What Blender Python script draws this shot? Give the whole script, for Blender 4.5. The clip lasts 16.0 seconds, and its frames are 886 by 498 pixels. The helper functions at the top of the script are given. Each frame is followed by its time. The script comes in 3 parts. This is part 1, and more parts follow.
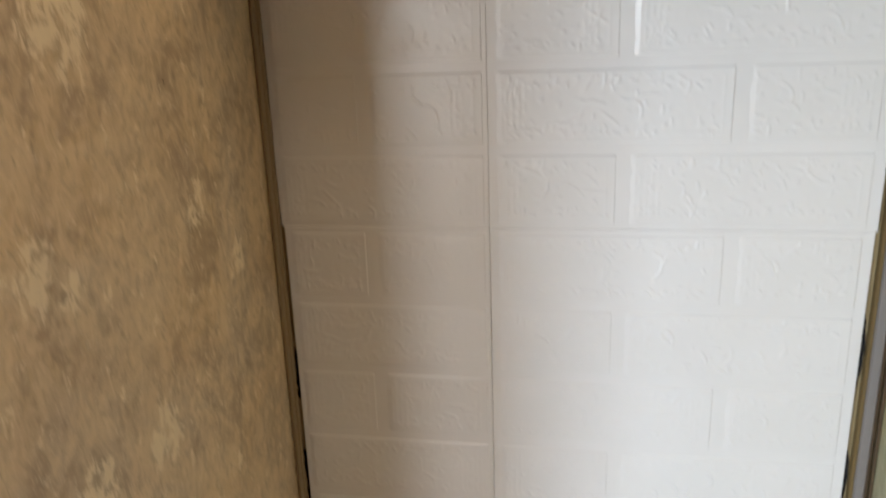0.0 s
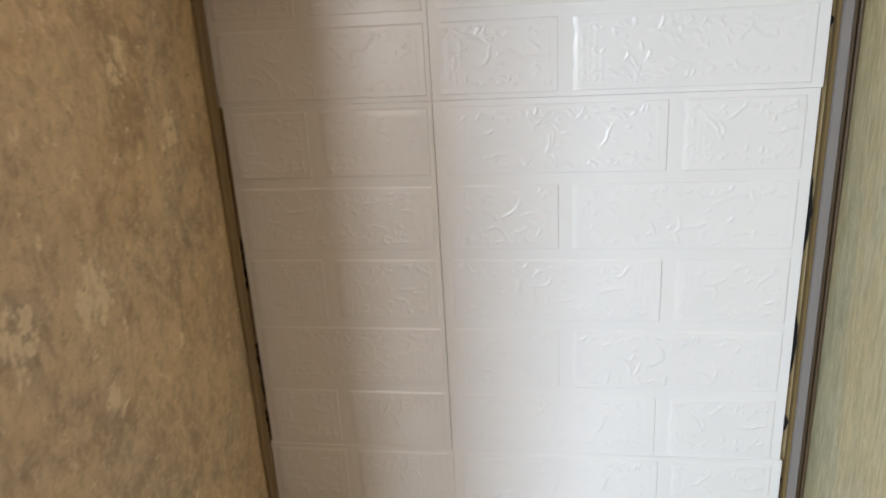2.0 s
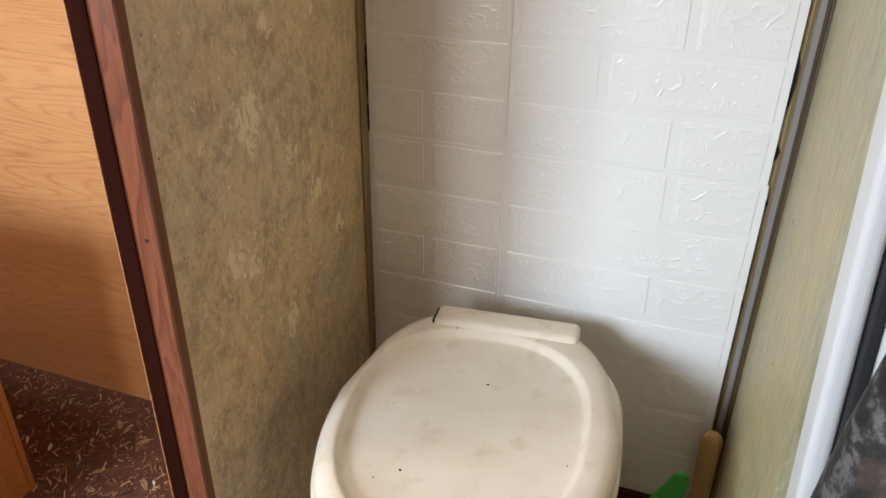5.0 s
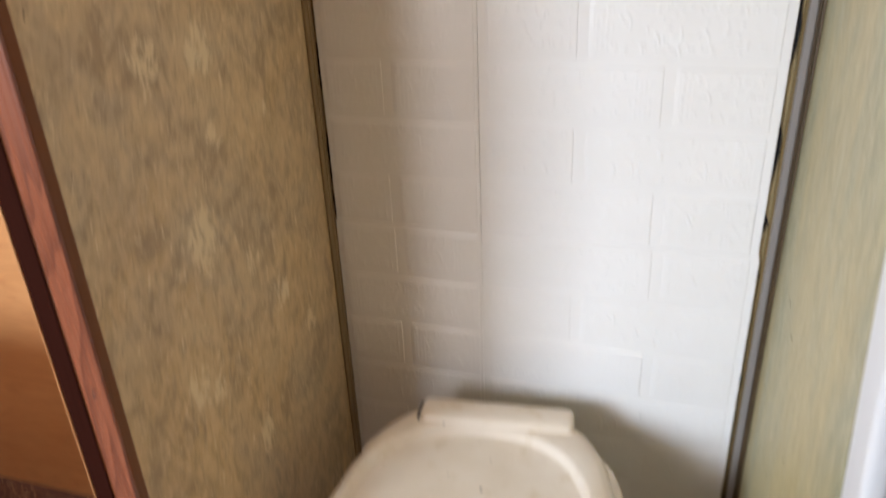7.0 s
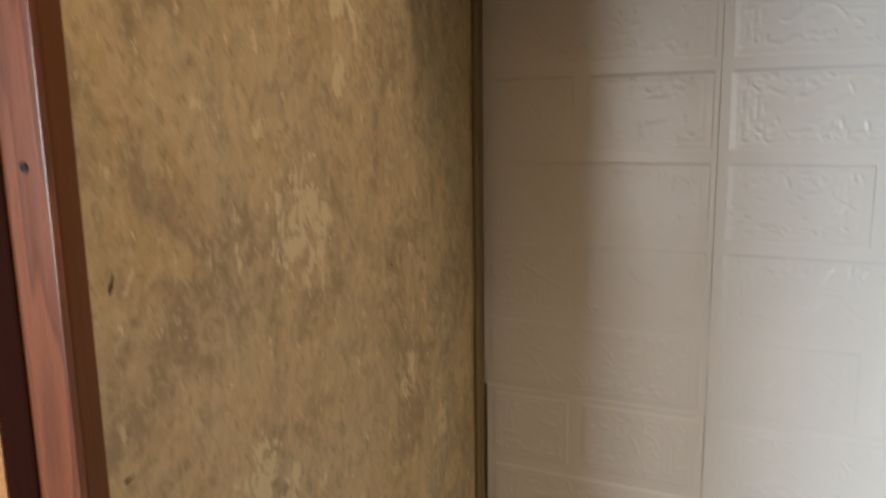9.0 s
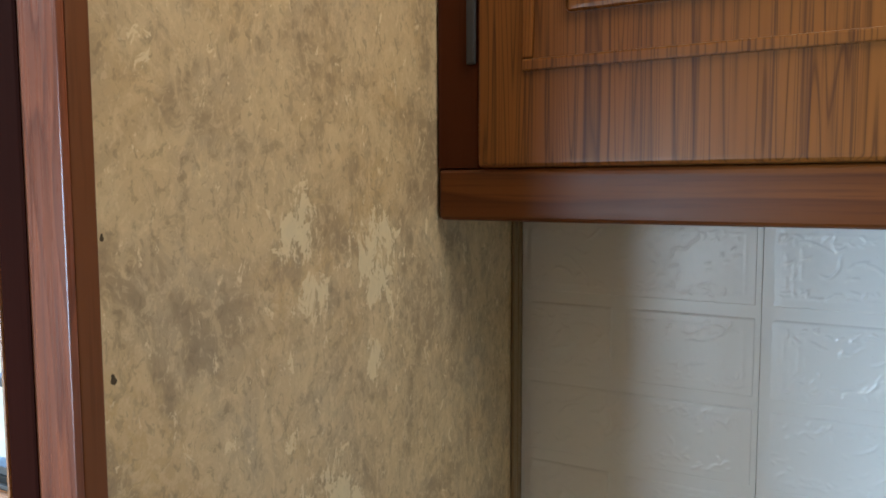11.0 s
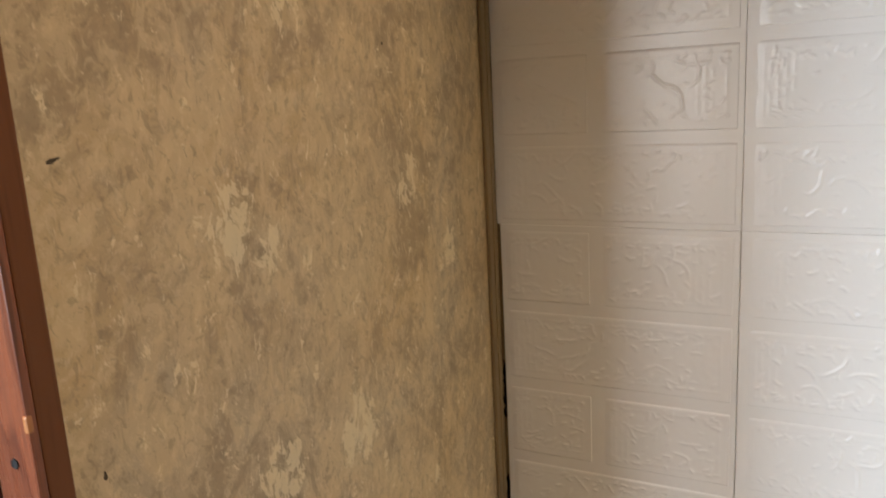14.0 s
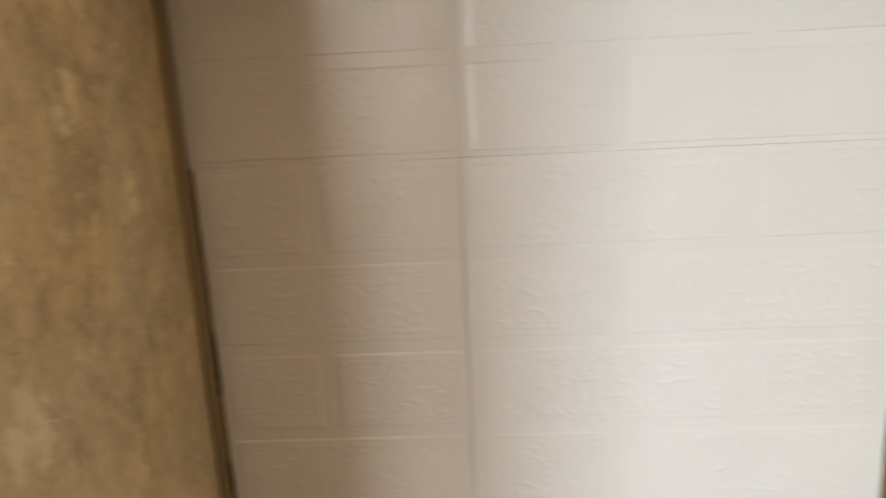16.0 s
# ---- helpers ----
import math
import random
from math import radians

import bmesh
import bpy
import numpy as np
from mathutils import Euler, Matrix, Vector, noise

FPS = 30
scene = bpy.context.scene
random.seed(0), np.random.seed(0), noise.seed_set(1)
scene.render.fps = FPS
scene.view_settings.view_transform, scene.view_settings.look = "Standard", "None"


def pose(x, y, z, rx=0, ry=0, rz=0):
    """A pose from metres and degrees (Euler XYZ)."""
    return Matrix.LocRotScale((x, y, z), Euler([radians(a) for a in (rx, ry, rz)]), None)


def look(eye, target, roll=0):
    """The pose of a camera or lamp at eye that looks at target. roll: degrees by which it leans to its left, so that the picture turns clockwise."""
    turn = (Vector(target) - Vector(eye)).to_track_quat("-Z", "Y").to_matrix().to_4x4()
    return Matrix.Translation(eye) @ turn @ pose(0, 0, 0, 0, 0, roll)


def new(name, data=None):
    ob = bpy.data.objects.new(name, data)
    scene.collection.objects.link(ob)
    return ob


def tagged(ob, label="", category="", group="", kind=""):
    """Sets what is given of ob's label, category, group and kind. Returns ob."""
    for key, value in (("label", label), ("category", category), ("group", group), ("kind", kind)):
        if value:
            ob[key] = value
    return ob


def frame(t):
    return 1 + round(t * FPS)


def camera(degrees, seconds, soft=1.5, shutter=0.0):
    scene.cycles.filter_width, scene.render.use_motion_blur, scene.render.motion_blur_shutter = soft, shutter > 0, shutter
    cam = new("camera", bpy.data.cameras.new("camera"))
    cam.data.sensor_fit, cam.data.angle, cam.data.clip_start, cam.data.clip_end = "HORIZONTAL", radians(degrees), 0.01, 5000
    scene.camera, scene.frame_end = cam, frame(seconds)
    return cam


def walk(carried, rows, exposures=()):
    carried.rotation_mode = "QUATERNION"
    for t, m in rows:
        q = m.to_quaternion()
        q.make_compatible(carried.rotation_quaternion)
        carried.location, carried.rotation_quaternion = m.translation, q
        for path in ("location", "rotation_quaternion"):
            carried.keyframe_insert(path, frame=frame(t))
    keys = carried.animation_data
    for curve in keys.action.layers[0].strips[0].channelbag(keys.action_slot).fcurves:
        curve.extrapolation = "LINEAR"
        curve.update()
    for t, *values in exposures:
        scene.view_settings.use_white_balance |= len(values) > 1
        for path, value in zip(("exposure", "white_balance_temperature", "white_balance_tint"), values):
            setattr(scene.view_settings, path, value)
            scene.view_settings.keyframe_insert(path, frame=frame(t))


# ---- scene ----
cam = camera(61.6, 16.0, 1.6, 0.55)
PATH = [
    (0, (0.295, -0.686, 1.176), (-0.056, 1.203, 0.619), -2.1),
    (0.5, (0.325, -0.692, 1.094), (-0.023, 1.188, 0.507), -1.8),
    (1, (0.301, -0.666, 1.085), (0.179, 1.218, 0.427), -1.5),
    (1.5, (0.278, -0.646, 1.084), (0.166, 1.226, 0.391), -2.2),
    (2, (0.329, -0.691, 1.092), (0.024, 1.173, 0.435), -3.3),
    (2.5, (0.409, -0.776, 1.072), (-0.167, 1.013, 0.388), -4.2),
    (3, (0.451, -0.879, 1.061), (-0.331, 0.82, 0.353), -4.0),
    (3.5, (0.486, -0.921, 1.062), (-0.305, 0.761, 0.323), -2.0),
    (4, (0.49, -0.934, 1.062), (-0.22, 0.752, 0.253), -0.2),
    (4.5, (0.476, -0.961, 1.001), (-0.151, 0.697, 0.076), 0.9),
    (4.7, (0.469, -0.956, 0.986), (-0.133, 0.699, 0.037), 1.1),
    (6.8, (0.442, -0.906, 0.979), (-0.08, 0.791, 0.058), -1.3),
    (7, (0.440, -0.862, 1.033), (-0.115, 0.844, 0.147), -2.6),
    (7.5, (0.412, -0.831, 1.104), (-0.196, 0.941, 0.405), -3.3),
    (8, (0.359, -0.782, 1.147), (-0.311, 1.023, 0.603), -2.8),
    (8.5, (0.3, -0.715, 1.21), (-0.43, 1.093, 0.767), -1.5),
    (9, (0.268, -0.663, 1.258), (-0.563, 1.123, 0.912), -0.9),
    (9.5, (0.263, -0.671, 1.311), (-0.668, 1.087, 1.103), -0.8),
    (9.7, (0.274, -0.666, 1.338), (-0.687, 1.079, 1.141), -0.55),
    (11.8, (0.281, -0.620, 1.405), (-0.698, 1.117, 1.245), -0.2),
    (12, (0.276, -0.606, 1.361), (-0.690, 1.138, 1.181), -1.2),
    (12.5, (0.25, -0.616, 1.253), (-0.683, 1.134, 0.99), -2.3),
    (13, (0.260, -0.626, 1.180), (-0.706, 1.092, 0.839), -2.9),
    (13.5, (0.27, -0.629, 1.117), (-0.676, 1.098, 0.764), -3.1),
    (14, (0.268, -0.626, 1.112), (-0.63, 1.116, 0.713), -3.1),
    (14.5, (0.241, -0.618, 1.084), (-0.534, 1.172, 0.645), -2.6),
    (15, (0.181, -0.579, 1.061), (-0.413, 1.27, 0.582), -2.9),
    (15.5, (0.171, -0.557, 1.068), (-0.219, 1.34, 0.571), -3.3),
    (16, (0.226, -0.568, 1.068), (0.129, 1.368, 0.575), -2.9),
]
EXPOSURES = [
    (0, 1.96, 7150, 17), (0.5, 1.93, 7200, 17), (1.0, 1.85, 7800, 20), (1.5, 1.87, 7600, 21), (2.0, 2.0, 7050, 17), (2.5, 2.02, 7380, 18), (3.5, 1.87, 7230, 17),
    (4.7, 1.99, 7230, 17), (7, 2.12, 7330, 21), (8, 1.79, 7630, 21), (8.5, 1.69, 7780, 20), (9, 1.82, 7370, 16), (9.5, 1.89, 6250, 5), (11.8, 2.3, 5650, 5),
    (12, 2.5, 5750, 7), (12.5, 2.61, 6610, 15), (13, 2.37, 6850, 15), (13.5, 2.14, 6380, 5), (14, 2.19, 7240, 18), (14.5, 2.19, 7340, 18), (15, 2.21, 7480, 19),
    (15.5, 1.99, 7800, 21), (16, 1.94, 8000, 19),
]
walk(cam, [(t, look(eye, target, roll)) for t, eye, target, roll in PATH], EXPOSURES)

# ---- world and light ----
world = bpy.data.worlds.new("world")
scene.world = world
world.use_nodes = True
wn, wl = world.node_tree.nodes, world.node_tree.links
sky = wn.new("ShaderNodeTexSky")
sky.sky_type = "NISHITA"
sky.sun_disc = False
sky.sun_elevation, sky.sun_rotation = radians(62), radians(170)
wl.new(sky.outputs[0], wn["Background"].inputs[0])
wn["Background"].inputs[1].default_value = 0.10

sun = new("sun", bpy.data.lights.new("sun", "SUN"))
sun.data.energy, sun.data.angle, sun.data.color = 1.3, radians(10), (1.0, 0.96, 0.9)
sun.matrix_world = look((0, 0, 8), (-0.7, 4, 0))


def window_light(name, eye, target, width, height, watts, colour):
    ob = new(name, bpy.data.lights.new(name, "AREA"))
    ob.data.shape, ob.data.size, ob.data.size_y = "RECTANGLE", width, height
    ob.data.energy, ob.data.color = watts, colour
    ob.matrix_world = look(eye, target)
    return ob


ADDED_VENT_X, ADDED_VENT_Y, TOP = 0.43, -0.37, 1.96
# daylight through the two lights of the window opposite
narrow = window_light("daylight_narrow_light", (-0.42, -2.12, 1.14), (-0.08, -0.6, 0.62), 0.24, 0.72, 1.35, (0.82, 0.92, 1.0))
wide = window_light("daylight_wide_light", (-0.94, -2.12, 1.14), (0.02, -0.6, 0.34), 0.48, 0.72, 5.0, (0.58, 0.80, 1.0))
narrow.data.spread, wide.data.spread = radians(130), radians(110)
# overhead fill lamps: an invented living-area hatch and an assumed, unseen toilet vent
ADDED_HATCH_X, ADDED_HATCH_Y = -0.85, -0.95
window_light("fill_light_hatch", (ADDED_HATCH_X, ADDED_HATCH_Y, TOP + 0.02), (ADDED_HATCH_X, ADDED_HATCH_Y, 0), 0.34, 0.34, 4.6, (0.92, 0.97, 1.0))
window_light("assumed_vent_light", (ADDED_VENT_X, ADDED_VENT_Y, TOP + 0.02), (ADDED_VENT_X, ADDED_VENT_Y, 0), 0.34, 0.34, 0.95, (1.0, 0.89, 0.73))


# ---- materials ----
def nodes_of(name):
    m = bpy.data.materials.new(name)
    m.use_nodes = True
    nt = m.node_tree
    return m, nt, nt.nodes["Principled BSDF"]


def mix(nt, fac, a, b, mode="MIX"):
    n = nt.nodes.new("ShaderNodeMix")
    n.data_type, n.blend_type = "RGBA", mode
    for sock, v in ((n.inputs[0], fac), (n.inputs[6], a), (n.inputs[7], b)):
        if isinstance(v, bpy.types.NodeSocket):
            nt.links.new(v, sock)
        elif isinstance(v, tuple):
            sock.default_value = (*v, 1)
        else:
            sock.default_value = v
    return n.outputs[2]


def coords(nt, scale=(1, 1, 1), turn=(0, 0, 0), kind="Object"):
    tc = nt.nodes.new("ShaderNodeTexCoord")
    mp = nt.nodes.new("ShaderNodeMapping")
    mp.inputs["Scale"].default_value = scale
    mp.inputs["Rotation"].default_value = [radians(a) for a in turn]
    nt.links.new(tc.outputs[kind], mp.inputs[0])
    return mp.outputs[0]


def noisy(nt, vec, scale, detail=4.0, rough=0.55, warp=0.0):
    n = nt.nodes.new("ShaderNodeTexNoise")
    n.inputs["Scale"].default_value, n.inputs["Detail"].default_value = scale, detail
    n.inputs["Roughness"].default_value, n.inputs["Distortion"].default_value = rough, warp
    nt.links.new(vec, n.inputs["Vector"])
    return n.outputs["Fac"]


def ramp(nt, fac, *stops):
    n = nt.nodes.new("ShaderNodeValToRGB")
    el = n.color_ramp.elements
    while len(el) < len(stops):
        el.new(0.5)
    for e, (at, col) in zip(el, stops):
        e.position = at
        e.color = (*col, 1) if isinstance(col, tuple) else (col, col, col, 1)
    nt.links.new(fac, n.inputs[0])
    return n.outputs[0]


def maths(nt, op, a, b=0.0, c=0.0):
    n = nt.nodes.new("ShaderNodeMath")
    n.operation = op
    for sock, v in zip(n.inputs, (a, b, c)):
        if isinstance(v, bpy.types.NodeSocket):
            nt.links.new(v, sock)
        else:
            sock.default_value = v
    return n.outputs[0]


def bump(nt, bsdf, height, strength=0.3, distance=0.001):
    n = nt.nodes.new("ShaderNodeBump")
    n.inputs["Strength"].default_value, n.inputs["Distance"].default_value = strength, distance
    nt.links.new(height, n.inputs["Height"])
    nt.links.new(n.outputs[0], bsdf.inputs["Normal"])


def plain(name, colour, rough=0.5, metal=0.0, vary=0.12, scale=30.0, relief=0.1, spec=0.5, stretch=(1, 1, 1)):
    """One colour with blotches at two scales, uneven gloss and fine relief."""
    m, nt, b = nodes_of(name)
    v = coords(nt, stretch)
    big, fine = noisy(nt, v, scale * 0.25, 3), noisy(nt, v, scale * 4, 5)
    dark = tuple(c * (1 - vary) for c in colour)
    light = tuple(min(1, c * (1 + vary * 0.6)) for c in colour)
    col = mix(nt, ramp(nt, big, (0.3, 0.0), (0.7, 1.0)), dark, light)
    col = mix(nt, maths(nt, "MULTIPLY", fine, vary), col, dark)
    nt.links.new(col, b.inputs["Base Color"])
    nt.links.new(maths(nt, "MULTIPLY_ADD", fine, 0.15, rough - 0.07), b.inputs["Roughness"])
    b.inputs["Metallic"].default_value = metal
    b.inputs["Specular IOR Level"].default_value = spec
    bump(nt, b, fine, relief, 0.0006)
    return m


def timber(name, dark, mid, light, axis="x", ring=26.0, rough=0.4, wave=3.0, fine=0.5, gloss=0.5, freq=5.0, thin=False, pull=0.09):
    """Veneer: broad cathedral figure, long pores and slow shifts of tone along the grain axis."""
    m, nt, b = nodes_of(name)
    stretch = {"x": (pull, 1, 1), "y": (1, pull, 1), "z": (1, 1, pull)}[axis]
    v = coords(nt, stretch)
    field = noisy(nt, v, freq, 2.0, 0.4, 0.3)
    rings = maths(nt, "FRACT", maths(nt, "MULTIPLY", field, ring))
    if thin:
        rings = ramp(nt, rings, (0.0, 0.0), (0.10, 0.75), (0.30, 1.0), (0.80, 0.95), (1.0, 0.0))
    else:
        rings = ramp(nt, rings, (0.0, 0.0), (0.12, 1.0), (0.55, 0.75), (0.93, 0.25), (1.0, 0.0))
    pores = noisy(nt, coords(nt, tuple(s * (0.35 if s < 1 else 1) for s in stretch)), 420.0, 3.0, 0.6)
    tone = noisy(nt, v, 9.0, 3.0)
    col = mix(nt, ramp(nt, tone, (0.3, 0.0), (0.7, 1.0)), mid, light)
    col = mix(nt, maths(nt, "MULTIPLY", maths(nt, "SUBTRACT", 1.0, rings), wave * 0.2), col, dark)
    col = mix(nt, maths(nt, "MULTIPLY", ramp(nt, pores, (0.52, 0.0), (0.68, 1.0)), fine), col, dark)
    nt.links.new(col, b.inputs["Base Color"])
    nt.links.new(maths(nt, "MULTIPLY_ADD", pores, 0.2, rough - 0.1), b.inputs["Roughness"])
    b.inputs["Specular IOR Level"].default_value = gloss
    bump(nt, b, pores, 0.15, 0.0005)
    return m


def mottled_paper():
    """Olive-brown sponged wallpaper with cream flecks gathered in clusters, as printed on it."""
    m, nt, b = nodes_of("mottled_wallpaper")
    v = coords(nt)
    big = noisy(nt, v, 5.0, 5, 0.60, 0.7)
    patch = noisy(nt, coords(nt, (1, 1, 0.80), (14, 0, 0)), 15.0, 9, 0.68, 0.9)
    dab = noisy(nt, coords(nt, (1, 1, 0.66), (-9, 0, 0)), 72.0, 8, 0.72, 0.6)
    fine = noisy(nt, coords(nt, (1, 1, 0.70)), 190.0, 5, 0.66, 0.7)
    col = mix(nt, ramp(nt, big, (0.38, 0.0), (0.62, 1.0)), (0.581, 0.400, 0.202), (0.484, 0.369, 0.235))
    col = mix(nt, maths(nt, "MULTIPLY", ramp(nt, patch, (0.51, 0.0), (0.57, 1.0)), 0.55), col, (0.661, 0.487, 0.278))
    col = mix(nt, maths(nt, "MULTIPLY", ramp(nt, patch, (0.41, 1.0), (0.48, 0.0)), 0.62), col, (0.327, 0.232, 0.136))
    col = mix(nt, maths(nt, "MULTIPLY", ramp(nt, dab, (0.52, 0.0), (0.58, 1.0)), 0.44), col, (0.718, 0.545, 0.322))
    col = mix(nt, maths(nt, "MULTIPLY", ramp(nt, dab, (0.40, 1.0), (0.46, 0.0)), 0.42), col, (0.299, 0.219, 0.134))
    col = mix(nt, maths(nt, "MULTIPLY", ramp(nt, fine, (0.56, 0.0), (0.62, 1.0)), 0.36), col, (0.752, 0.586, 0.366))
    col = mix(nt, maths(nt, "MULTIPLY", ramp(nt, fine, (0.37, 1.0), (0.43, 0.0)), 0.42), col, (0.234, 0.166, 0.098))
    # cream clusters: (along the wall, height, reach)
    sep = nt.nodes.new("ShaderNodeSeparateXYZ")
    nt.links.new(v, sep.inputs[0])
    near = None
    for y, z, reach in ((-0.343, 1.056, 0.034), (-0.313, 1.036, 0.020), (-0.319, 0.903, 0.034), (-0.239, 0.897, 0.040), (-0.095, 0.988, 0.026), (-0.289, 1.195, 0.055),
                        (-0.243, 1.286, 0.021), (-0.237, 1.352, 0.050), (-0.319, 1.380, 0.035), (-0.302, 1.338, 0.028), (-0.290, 0.720, 0.050), (-0.243, 0.809, 0.022),
                        (-0.340, 0.571, 0.034), (-0.310, 0.551, 0.024), (-0.239, 0.431, 0.034), (-0.157, 0.586, 0.030), (-0.102, 0.512, 0.026), (-0.155, 1.050, 0.026), (-0.210, 0.660, 0.024)):
        dy = maths(nt, "MULTIPLY", maths(nt, "SUBTRACT", sep.outputs["Y"], y), 1.35)
        dz = maths(nt, "SUBTRACT", sep.outputs["Z"], z)
        d = maths(nt, "SQRT", maths(nt, "ADD", maths(nt, "MULTIPLY", dy, dy), maths(nt, "MULTIPLY", dz, dz)))
        w = maths(nt, "SUBTRACT", 1.0, maths(nt, "DIVIDE", d, reach))
        near = w if near is None else maths(nt, "MAXIMUM", near, w)
    near = maths(nt, "MAXIMUM", near, 0.0)
    fleck = noisy(nt, coords(nt, (1, 1, 0.62)), 84.0, 8, 0.74, 0.5)
    cream = maths(nt, "ADD", fleck, maths(nt, "MULTIPLY", maths(nt, "MINIMUM", near, 0.55), 0.25))
    col = mix(nt, maths(nt, "MULTIPLY", ramp(nt, cream, (0.600, 0.0), (0.630, 1.0)), 0.80), col, (0.800, 0.655, 0.420))
    nt.links.new(col, b.inputs["Base Color"])
    nt.links.new(maths(nt, "MULTIPLY_ADD", dab, 0.2, 0.30), b.inputs["Roughness"])
    bump(nt, b, maths(nt, "ADD", fine, dab), 0.22, 0.0005)
    return m


def streaked_paper():
    """Short upright flecks of grey-green and straw, with broad shifts between the two."""
    m, nt, b = nodes_of("streaked_wallpaper")
    streak = noisy(nt, coords(nt, (1, 1, 0.16)), 170.0, 6, 0.66, 0.3)
    fleck = noisy(nt, coords(nt, (1, 1, 0.30)), 260.0, 4, 0.60)
    broad = noisy(nt, coords(nt, (1, 1, 0.25)), 11.0, 5, 0.62, 0.4)
    green = mix(nt, ramp(nt, streak, (0.38, 0.0), (0.62, 1.0)), (0.270, 0.250, 0.148), (0.405, 0.378, 0.240))
    straw = mix(nt, ramp(nt, streak, (0.38, 0.0), (0.62, 1.0)), (0.360, 0.292, 0.140), (0.470, 0.395, 0.215))
    col = mix(nt, ramp(nt, broad, (0.40, 0.0), (0.60, 1.0)), green, straw)
    col = mix(nt, maths(nt, "MULTIPLY", ramp(nt, fleck, (0.58, 0.0), (0.66, 1.0)), 0.45), col, (0.540, 0.500, 0.340))
    col = mix(nt, maths(nt, "MULTIPLY", ramp(nt, fleck, (0.34, 1.0), (0.42, 0.0)), 0.35), col, (0.230, 0.215, 0.130))
    nt.links.new(col, b.inputs["Base Color"])
    b.inputs["Roughness"].default_value = 0.45
    bump(nt, b, streak, 0.25, 0.0006)
    return m


def foam_skin():
    m, nt, b = nodes_of("white_foam_skin")
    v = coords(nt)
    big, fine = noisy(nt, v, 6.0, 3), noisy(nt, v, 420.0, 3)
    weave = noisy(nt, coords(nt, (1, 1, 0.1)), 260.0, 3)
    col = mix(nt, ramp(nt, big, (0.3, 0.0), (0.7, 1.0)), (0.81, 0.798, 0.775), (0.845, 0.834, 0.82))
    nt.links.new(col, b.inputs["Base Color"])
    nt.links.new(maths(nt, "MULTIPLY_ADD", fine, 0.08, 0.25), b.inputs["Roughness"])
    bump(nt, b, maths(nt, "ADD", fine, weave), 0.06, 0.0004)
    return m


def old_plastic():
    """Bone-coloured moulded plastic, yellowed and stained."""
    m, nt, b = nodes_of("bone_plastic")
    v = coords(nt)
    big, mid, fine = noisy(nt, v, 8.0, 4), noisy(nt, v, 26.0, 4, 0.6), noisy(nt, v, 300.0, 3)
    col = mix(nt, ramp(nt, big, (0.35, 0.0), (0.7, 1.0)), (0.665, 0.570, 0.455), (0.760, 0.690, 0.592))
    col = mix(nt, maths(nt, "MULTIPLY", ramp(nt, mid, (0.57, 0.0), (0.72, 1.0)), 0.5), col, (0.53, 0.41, 0.24))
    specks = noisy(nt, v, 75.0, 2, 0.5)
    col = mix(nt, ramp(nt, specks, (0.775, 0.0), (0.79, 1.0)), col, (0.08, 0.06, 0.04))
    nt.links.new(col, b.inputs["Base Color"])
    nt.links.new(maths(nt, "MULTIPLY_ADD", mid, 0.2, 0.26), b.inputs["Roughness"])
    bump(nt, b, fine, 0.05, 0.0004)
    return m


def littered_floor():
    m, nt, b = nodes_of("dirty_floor")
    v = coords(nt)
    big, mid, fine = noisy(nt, v, 5.0, 4), noisy(nt, v, 40.0, 5, 0.65), noisy(nt, v, 220.0, 4, 0.6)
    col = mix(nt, ramp(nt, big, (0.3, 0.0), (0.7, 1.0)), (0.060, 0.017, 0.009), (0.110, 0.034, 0.017))
    col = mix(nt, ramp(nt, mid, (0.5, 0.0), (0.72, 1.0)), col, (0.120, 0.050, 0.027))
    col = mix(nt, ramp(nt, fine, (0.62, 0.0), (0.72, 1.0)), col, (0.20, 0.105, 0.06))
    nt.links.new(col, b.inputs["Base Color"])
    b.inputs["Roughness"].default_value = 0.75
    bump(nt, b, mid, 0.5, 0.002)
    return m


def glass_pane():
    m, nt, b = nodes_of("window_glass")
    b.inputs["Base Color"].default_value = (0.95, 0.98, 0.98, 1)
    b.inputs["Roughness"].default_value = 0.02
    b.inputs["Transmission Weight"].default_value = 1.0
    b.inputs["IOR"].default_value = 1.02
    return m


def mottled_pipe():
    m, nt, b = nodes_of("mottled_grey_foam")
    v = coords(nt)
    mid = noisy(nt, v, 62.0, 6, 0.66, 0.2)
    warm = noisy(nt, v, 22.0, 3)
    col = ramp(nt, mid, (0.42, (0.006, 0.006, 0.006)), (0.53, (0.026, 0.025, 0.026)), (0.62, (0.110, 0.106, 0.106)))
    col = mix(nt, maths(nt, "MULTIPLY", ramp(nt, warm, (0.55, 0.0), (0.7, 1.0)), 0.5), col, (0.13, 0.075, 0.05))
    nt.links.new(col, b.inputs["Base Color"])
    b.inputs["Roughness"].default_value = 0.7
    bump(nt, b, mid, 0.4, 0.002)
    return m


FOAM, PAPER, GREEN_PAPER = foam_skin(), mottled_paper(), streaked_paper()
OAK_PANEL = timber("oak_panelling", (0.36, 0.130, 0.045), (0.54, 0.245, 0.098), (0.63, 0.305, 0.125), "x", 46.0, 0.34, 2.3, 0.6, 0.5, 8.0, True)
OAK_PALE = timber("pale_oak_trim", (0.34, 0.16, 0.09), (0.60, 0.37, 0.245), (0.66, 0.43, 0.295), "x", 24.0, 0.40, 3.0, 0.3)
